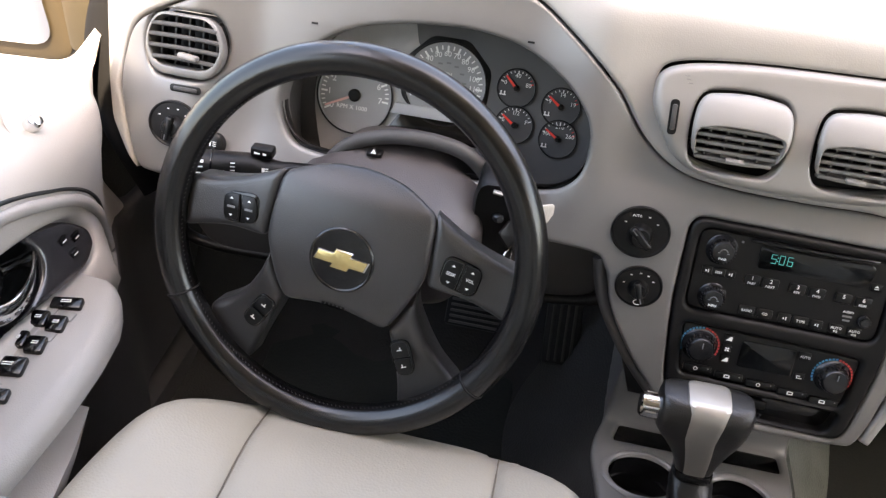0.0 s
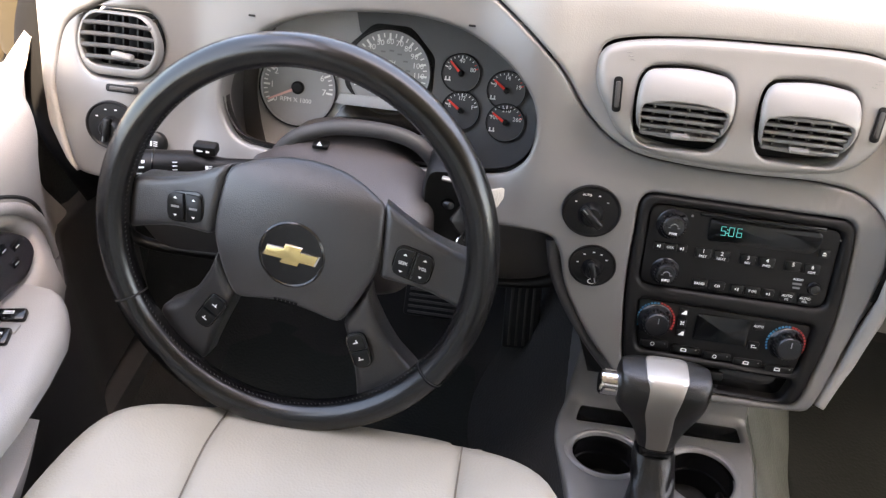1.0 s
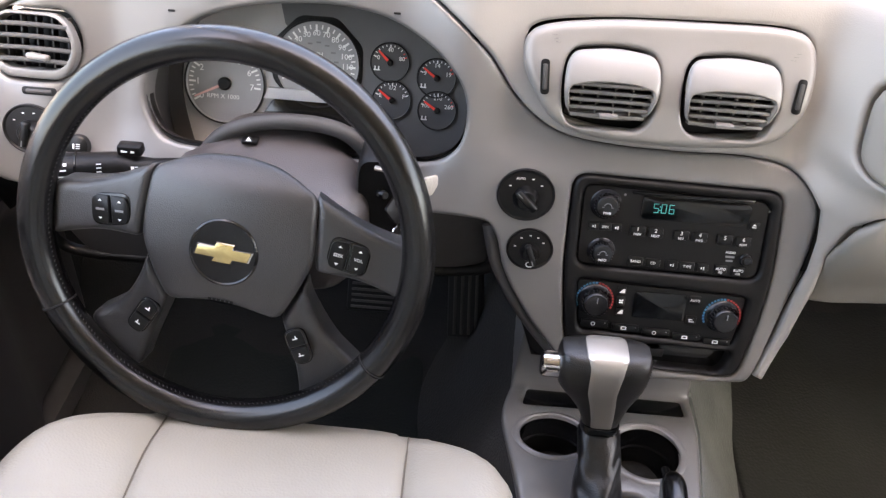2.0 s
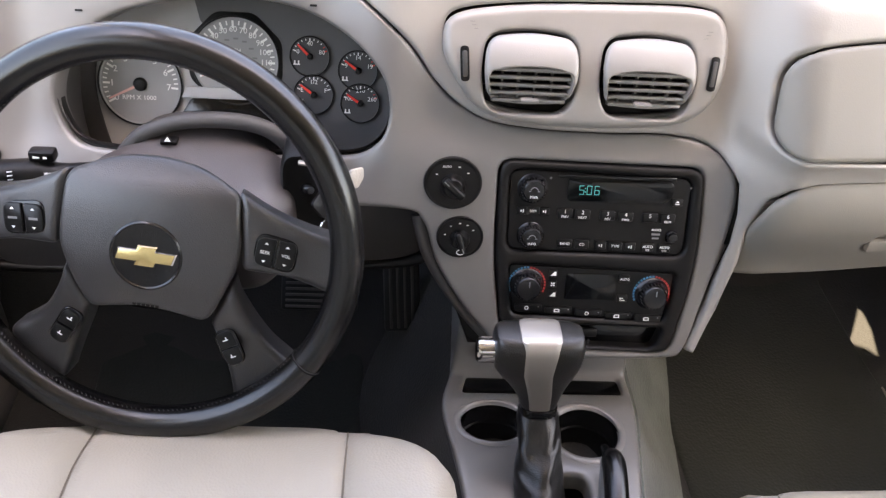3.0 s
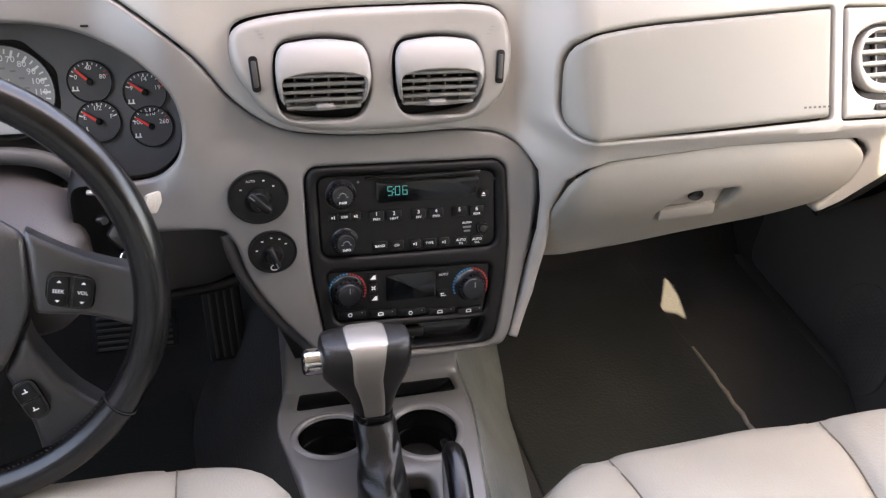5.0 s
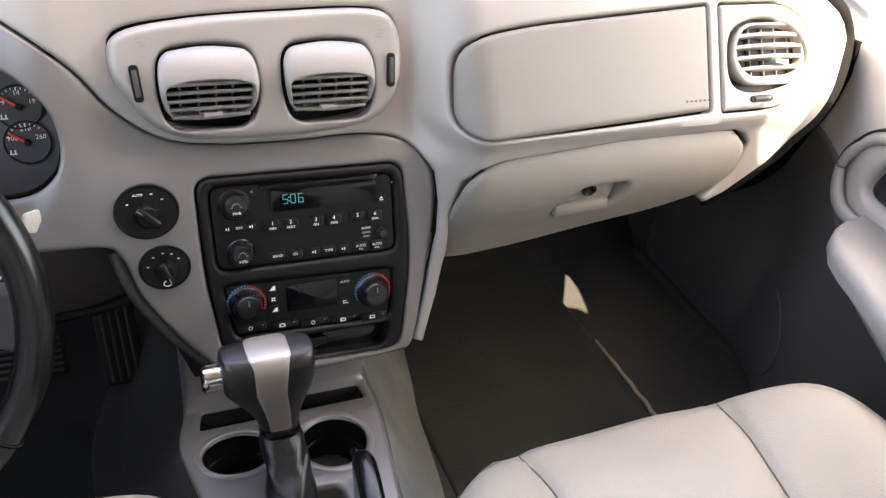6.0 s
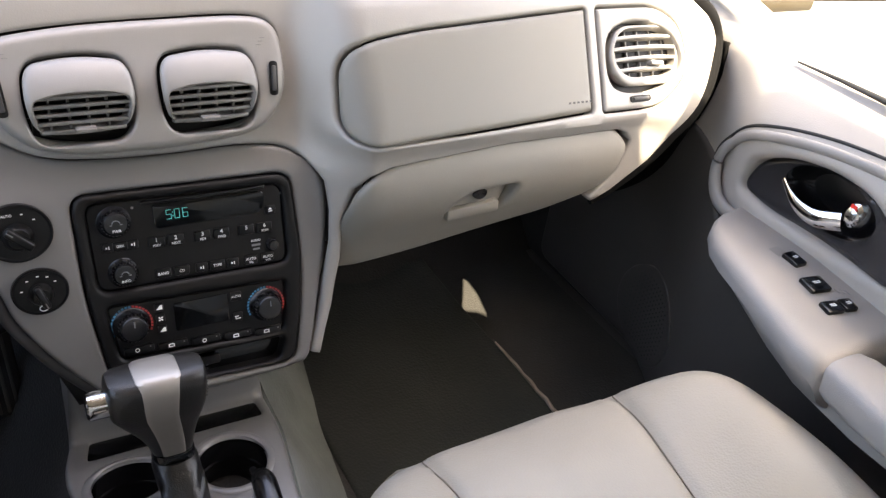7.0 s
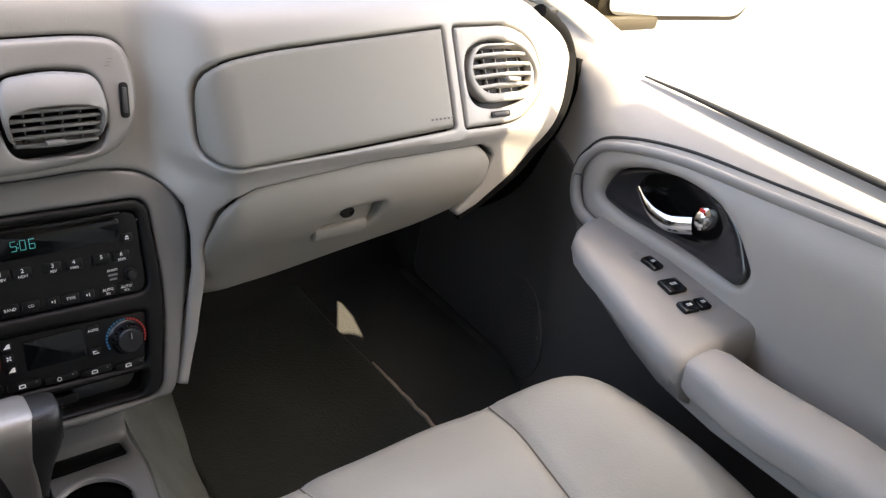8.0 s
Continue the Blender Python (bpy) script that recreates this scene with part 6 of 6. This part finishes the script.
    # speaker
    if not driver:
        def low_skin(y, z):
            return P(0.699 + 0.046 * step(-0.10, 0.05, y), y, z)

        def strip_skin(y, z):
            a, b = skin(y, z), low_skin(y, z)
            return Vector((min(a.x, b.x if z < 0.0 else a.x) - 0.004, y, z))

        # added black sheet: paints the shade of the gap beside the dash end
        part("front_gap_shade", panel(strip_skin, spline([(0.033, 0.118), (0.028, 0.099), (0.027, 0.072), (0.031, 0.038), (0.043, -0.003), (0.056, -0.043), (0.074, -0.088), (0.108, -0.135), (0.165, -0.185), (0.240, -0.225)], 4, False) + [Vector((0.30, -0.235)), Vector((0.16, 0.02)), Vector((0.080, 0.085)), Vector((0.045, 0.117))], (), r=0.003, depth=0.003, grid=0.02, fine=0.008, toward=(-s, 0, 0)), M_SHADE, t, "black sheet painting the shaded gap at the front edge")
        sp = part("speaker_grille", panel(low_skin, ellipse(0.005, -0.315, 0.080, 0.080), (), r=0.002, depth=0.003, lift=0.0016, grid=0.012, toward=(-s, 0, 0)), M_DOORLOW, t, "round perforated speaker grille")
        dots = []
        for i in range(-8, 9):
            for j in range(-8, 9):
                if i * i + j * j < 62:
                    dots.append(lathe([(0, 0.0006), (0.0018, 0.0004), (0.0021, -0.001)], facing(low_skin(0.005 + 0.0085 * i, -0.315 + 0.0085 * j) + Vector((-s * 0.0017, 0, 0)), (-s, -0.2, 0)), 6))
        part("perforation", join(*dots), M_LOWER, sp)
    # bottom sill, seal and outer skin
    part("bottom_edge", box(tuple(P(0.765, -0.15, -0.45)), (0.09, 1.00, 0.10), 0.02), M_LOWER, t, "dark lower edge of the door")
    part("sill_seal", tube([P(0.758, -0.070 - 0.065 * k, 0.130 + 0.002 * min(k, 1)) for k in range(11)], lambda u: 0.0015 + 0.0035 * min(u * 4, 1), 10, flat=(1, 0.9)), M_RUBBER, t, "black window seal")
    part("outer_skin", thicken(sheet(10, 10, lambda u, v: P(0.80 + 0.035 * math.sin(math.pi * v) - 0.02 * v, 0.42 - 1.16 * u, -0.50 + (0.54 if driver else 0.60) * v)), 0.004), M_BODY, t, "painted outer door skin")
    part("front_cap", thicken(sheet(6, 6, lambda u, v: P(0.775 + 0.01 * v, 0.00 + 0.30 * u, -0.42 + (0.46 if driver else 0.54) * v + 0.03 * u)), 0.02), M_RUBBER, t, "dark front end of the door")
    # armrest with rounded nose
    IN = [(-0.105, 0.690, 0.004), (-0.108, 0.668, 0.012), (-0.114, 0.650, 0.020), (-0.127, 0.630, 0.030), (-0.150, 0.613, 0.042), (-0.18, 0.600, 0.052), (-0.22, 0.587, 0.060), (-0.27, 0.572, 0.066), (-0.32, 0.562, 0.070), (-0.346, 0.560, 0.070), (-0.355, 0.562, 0.066), (-0.360, 0.566, 0.058), (-0.363, 0.574, 0.044)]
    rings = []
    if driver:
        IN = [(-0.113, 0.672, 0.004), (-0.114, 0.655, 0.012), (-0.118, 0.646, 0.020), (-0.127, 0.637, 0.030), (-0.141, 0.629, 0.042), (-0.165, 0.620, 0.052), (-0.21, 0.6145, 0.060), (-0.26, 0.615, 0.066), (-0.32, 0.622, 0.070), (-0.346, 0.626, 0.070), (-0.355, 0.628, 0.066), (-0.360, 0.632, 0.058), (-0.363, 0.640, 0.044)]
    for y, xi, h in IN:
        zt, r = -0.052 - 0.012 * step(-0.20, -0.36, y) - (0.070 - h if y < -0.35 else 0.0), min(0.020, h * 0.45)
        ring = [P(0.725, y, zt - h)]
        ring += [P(xi + r * 0.9 + h * 0.25, y, zt - h)]
        ring += [P(xi + r - r * math.cos(a), y, zt - r + r * math.sin(a)) for a in [math.pi / 2 * k / 6 - 0.3 * (k == 0) for k in range(7)]]
        ring += [P(xi + r + (0.725 - xi - r) * f, y, zt + 0.003 * math.sin(f * 3.1)) for f in (0.2, 0.4, 0.6, 0.8, 1.0)]
        rings.append(ring)
    arm = part("armrest", loft(rings), M_ARM, t, "padded grey armrest")
    rings = []
    for k in range(22):
        u = k / 21
        y = -0.3555 - 0.36 * u
        xi = 0.566 - 0.020 * step(0, 0.35, u)
        xo = 0.640 - 0.010 * u
        zt = -0.064 + 0.012 * step(0.1, 0.5, u)
        h = 0.044
        e = 0.85 + 0.15 * step(0, 0.04, u)
        cx_, hw = (xi + xo) / 2, (xo - xi) / 2 * e
        rings.append([P(cx_ + hw * math.copysign(abs(math.cos(a)) ** 0.55, math.cos(a)), y, zt - h / 2 + h / 2 * e * math.copysign(abs(math.sin(a)) ** 0.55, math.sin(a))) for a in [2 * math.pi * j / 28 for j in range(28)]])
    part("pull_handle", loft(rings), M_ARM, t, "padded pull handle")
    part("pocket_strip", loft([[P(0.600 + 0.035 * (1 - f) + dx, y, -0.128 + dz * f + 0.012 * (1 - f) + 0.010 * (y + 0.36) * -1) for dx, dz in ((0, -0.016), (0.05, -0.016), (0.05, 0.016), (-0.002, 0.013))] for y, f in ((-0.22, 0.1), (-0.27, 0.5), (-0.33, 0.85), (-0.40, 1.0), (-0.56, 1.0), (-0.70, 1.0))]), M_DOOR, t, "pale lower strip")
    # handle field: recessed dark bezel, cup and chrome lever
    def field(y, z):
        if driver:
            return P(tilt(z) + 0.004, y, z)
        return P(0.716 + 0.010 * (1 - ((y + 0.20) / 0.13) ** 2) - 2.5 * (z - 0.008) ** 2 - 0.01 * step(-0.20, -0.33, y), y, z)

    low_ = 0.016 if driver else 0.0
    cupo = ellipse(-0.206, 0.013 - low_, 0.062, 0.031)
    fr = part("handle_bezel", panel(field, [tuple(p) for p in well], (cupo,), r=0.006, depth=0.01, grid=0.01, inset=0.001, toward=(-s, 0, 0), hole_depth=0.004, lift=0.004), M_SMOKE, t, "smoky grey handle bezel")
    cm_ = facing(P(0.707 if driver else 0.718, -0.206, 0.013 - low_), (-s, 0, 0.45 if driver else 0))
    part("handle_cup", lathe([(0.066, 0.002), (0.062, -0.002), (0.056, -0.018), (0.045, -0.030), (0, -0.034)], cm_, 40, (1.0, 0.52)), M_GLOSS, fr, "dark handle cup")
    lever = [p - Vector((0, 0, low_)) for p in spline([P(0.704, -0.148, 0.014), P(0.694, -0.168, 0.008), P(0.689, -0.190, 0.002), P(0.690, -0.214, 0.001), P(0.698, -0.240, 0.010)], 7, False)]
    part("lever", tube(lever, lambda u: 0.0030 + 0.0062 * step(0.0, 0.9, u), 14, flat=(0.6, 1.2)), M_CHROME, fr, "chrome door release lever")
    part("lever_hub", lathe([(0, 0.012), (0.007, 0.011), (0.0115, 0.006), (0.0125, -0.006)], facing(P(0.706, -0.248, 0.022), (-s, 0.1, 0.2)), 24, (1.0, 1.25)), M_CHROME, fr, "chrome lever hub")
    part("lock_mark", box(tuple(P(0.690, -0.250, 0.037)), (0.002, 0.008, 0.005), 0.001), M_RED, fr, "red unlock mark")
    # switches
    def key_sw(y, x, w, l, turn, name="window_switch", lab="black rocker switch", two=False, pale=True):
        z = -0.052 - 0.012 * step(-0.20, -0.36, y) + 0.004
        m = Matrix.Translation(P(x, y, z)) @ Matrix.Rotation(radians(turn * -s), 4, "Z")
        b = part(name, box((0, 0, 0), (w, l, 0.008), 0.0025, m @ Matrix.Rotation(radians(6), 4, "X")), M_GLOSS, arm, lab)
        part("symbol", join(bar(m @ Matrix.Translation((0, 0, 0.0046)), 0, 0.001, w * 0.32, 0.0012), bar(m @ Matrix.Translation((0, 0, 0.0046)), 0, -0.0015, w * 0.32, 0.0012), bar(m @ Matrix.Translation((0, 0, 0.0046)), w * 0.14, 0, 0.0010, 0.004)), M_WHITE, b)
        return b

    if driver:
        key_sw(-0.160, 0.673, 0.030, 0.014, 12)
        for y, x in ((-0.186, 0.686), (-0.188, 0.667), (-0.215, 0.689), (-0.217, 0.670)):
            key_sw(y, x, 0.017, 0.019, 10)
            part("switch_ramp", box((0, 0, 0), (0.018, 0.012, 0.004), 0.0015, Matrix.Translation(P(x, y + 0.014, -0.050 - 0.012 * step(-0.20, -0.36, y)))), M_POD, arm, "pale ramp before the switch")
        key_sw(-0.245, 0.679, 0.030, 0.020, 10, "lock_switch", "wide black lock switch")
        key_sw(-0.276, 0.671, 0.022, 0.014, 10)
        for k in range(3):
            part("tick_mark", bar(Matrix.Translation(P(0.680 - 0.001 * k, -0.259 - 0.004 * k, -0.0535)), 0, 0, 0.010, 0.0012), M_GREYPRINT, arm)
        for y, z in ((-0.113, -0.011), (-0.097, -0.017), (-0.110, -0.027)):
            part("mirror_switch", box(tuple(P(tilt(z), y, z)), (0.005, 0.012, 0.009), 0.002), M_GLOSS, fr, "black mirror switch")
            part("symbol", box(tuple(P(tilt(z) - 0.0028, y, z)), (0.0004, 0.006, 0.0010), 0), M_WHITE, fr)
        lk = part("lock_knob_base", lathe([(0, 0.002), (0.018, 0.002), (0.022, 0.0)], facing(P(0.722, -0.088, 0.098), (-s * 0.75, 0, 0.65)), 28, (1.0, 1.3)), M_DOOR, t)
        part("lock_knob", lathe([(0, 0.016), (0.005, 0.015), (0.0075, 0.010), (0.008, 0.0)], facing(P(0.722, -0.088, 0.099), (-s * 0.75, 0, 0.65)), 20), M_CHROME, t, "small metal lock knob")
    else:
        key_sw(-0.221, 0.671, 0.019, 0.024, 0)
        part("switch_ramp", box((0, 0, 0), (0.018, 0.018, 0.003), 0.0012, Matrix.Translation(P(0.668, -0.200, -0.0505))), M_POD, arm, "pale ramp before the switch")
        key_sw(-0.264, 0.658, 0.030, 0.024, 8, "lock_switch", "wide black lock switch")
        key_sw(-0.299, 0.645, 0.024, 0.018, 10, "seat_heater_switch")
        key_sw(-0.302, 0.668, 0.018, 0.018, 10, "seat_heater_switch")
        for k in range(3):
            part("tick_mark", bar(Matrix.Translation(P(0.676 + 0.005 * k, -0.281 - 0.003 * k, -0.0535)), 0, 0, 0.0014, 0.008), M_GREYPRINT, arm)
    return t


door(1, 0.0, 0.0, "grey passenger door panel with chrome handle and armrest", False, [(0.062, -0.07), (0.060, 0.0), (0.064, 0.070), (0.105, 0.108), (0.16, 0.138), (0.23, 0.162)], [(0.26, 0.190), (0.10, 0.164), (0.0, 0.137)])
door(-1, 0.025, 0.040, "grey driver door panel with window switches and armrest", True, [(0.095, -0.126), (0.064, -0.074), (0.028, -0.008), (0.000, 0.052), (0.000, 0.090), (0.036, 0.1040), (0.105, 0.1165)], [(0.105, 0.1215), (0.042, 0.114), (0.018, 0.119), (-0.006, 0.127), (-0.06, 0.135)])

# ---- outside ----
for s, gx, gy, gz, nm in ((1, 1.075, 0.12, 0.232, "outer mirror beyond the passenger window"), (-1, -1.000, 0.22, 0.058, "outer mirror beyond the driver window")):
    t = thing("door_mirror", (s * 0.84, gy + 0.1, gz - 0.10), "painted " + nm, "door mirror", "door mirrors")
    m = facing((gx, gy, gz), (-s * 0.10, -1, -0.12))
    hw, hh = (0.168, 0.092) if s > 0 else (0.112, 0.090)
    sh = rounded([(-hw, -hh), (hw, -hh), (hw, hh), (-hw, hh)], 0.035)
    part("housing", plate([(p.x * (1.10 if s > 0 else 1.22), p.y * (1.16 if s > 0 else 1.34)) for p in sh], m @ Matrix.Translation((0, 0, -0.06)), 0.062, 0.012), M_BODY, t, "painted mirror housing")
    part("glass", plate(sh, m @ Matrix.Translation((0, 0, 0.004)), 0.003, 0.0008), M_MIRROR, t, "mirror glass")
    if s > 0:
        part("foot", box((0.93, gy + 0.02, 0.128), (0.20, 0.03, 0.022), 0.006), M_BODY, t, "painted mirror foot")
        continue
    part("sail", box((s * 0.838, gy + 0.02, gz + 0.01), (0.052, 0.030, 0.20), 0.010), M_BODY, t, "painted mirror foot")
    part("sail_edge", box((s * 0.792, gy + 0.01, gz + 0.02), (0.030, 0.05, 0.24), 0.008), M_SHADE, t, "dark seal at the mirror foot")
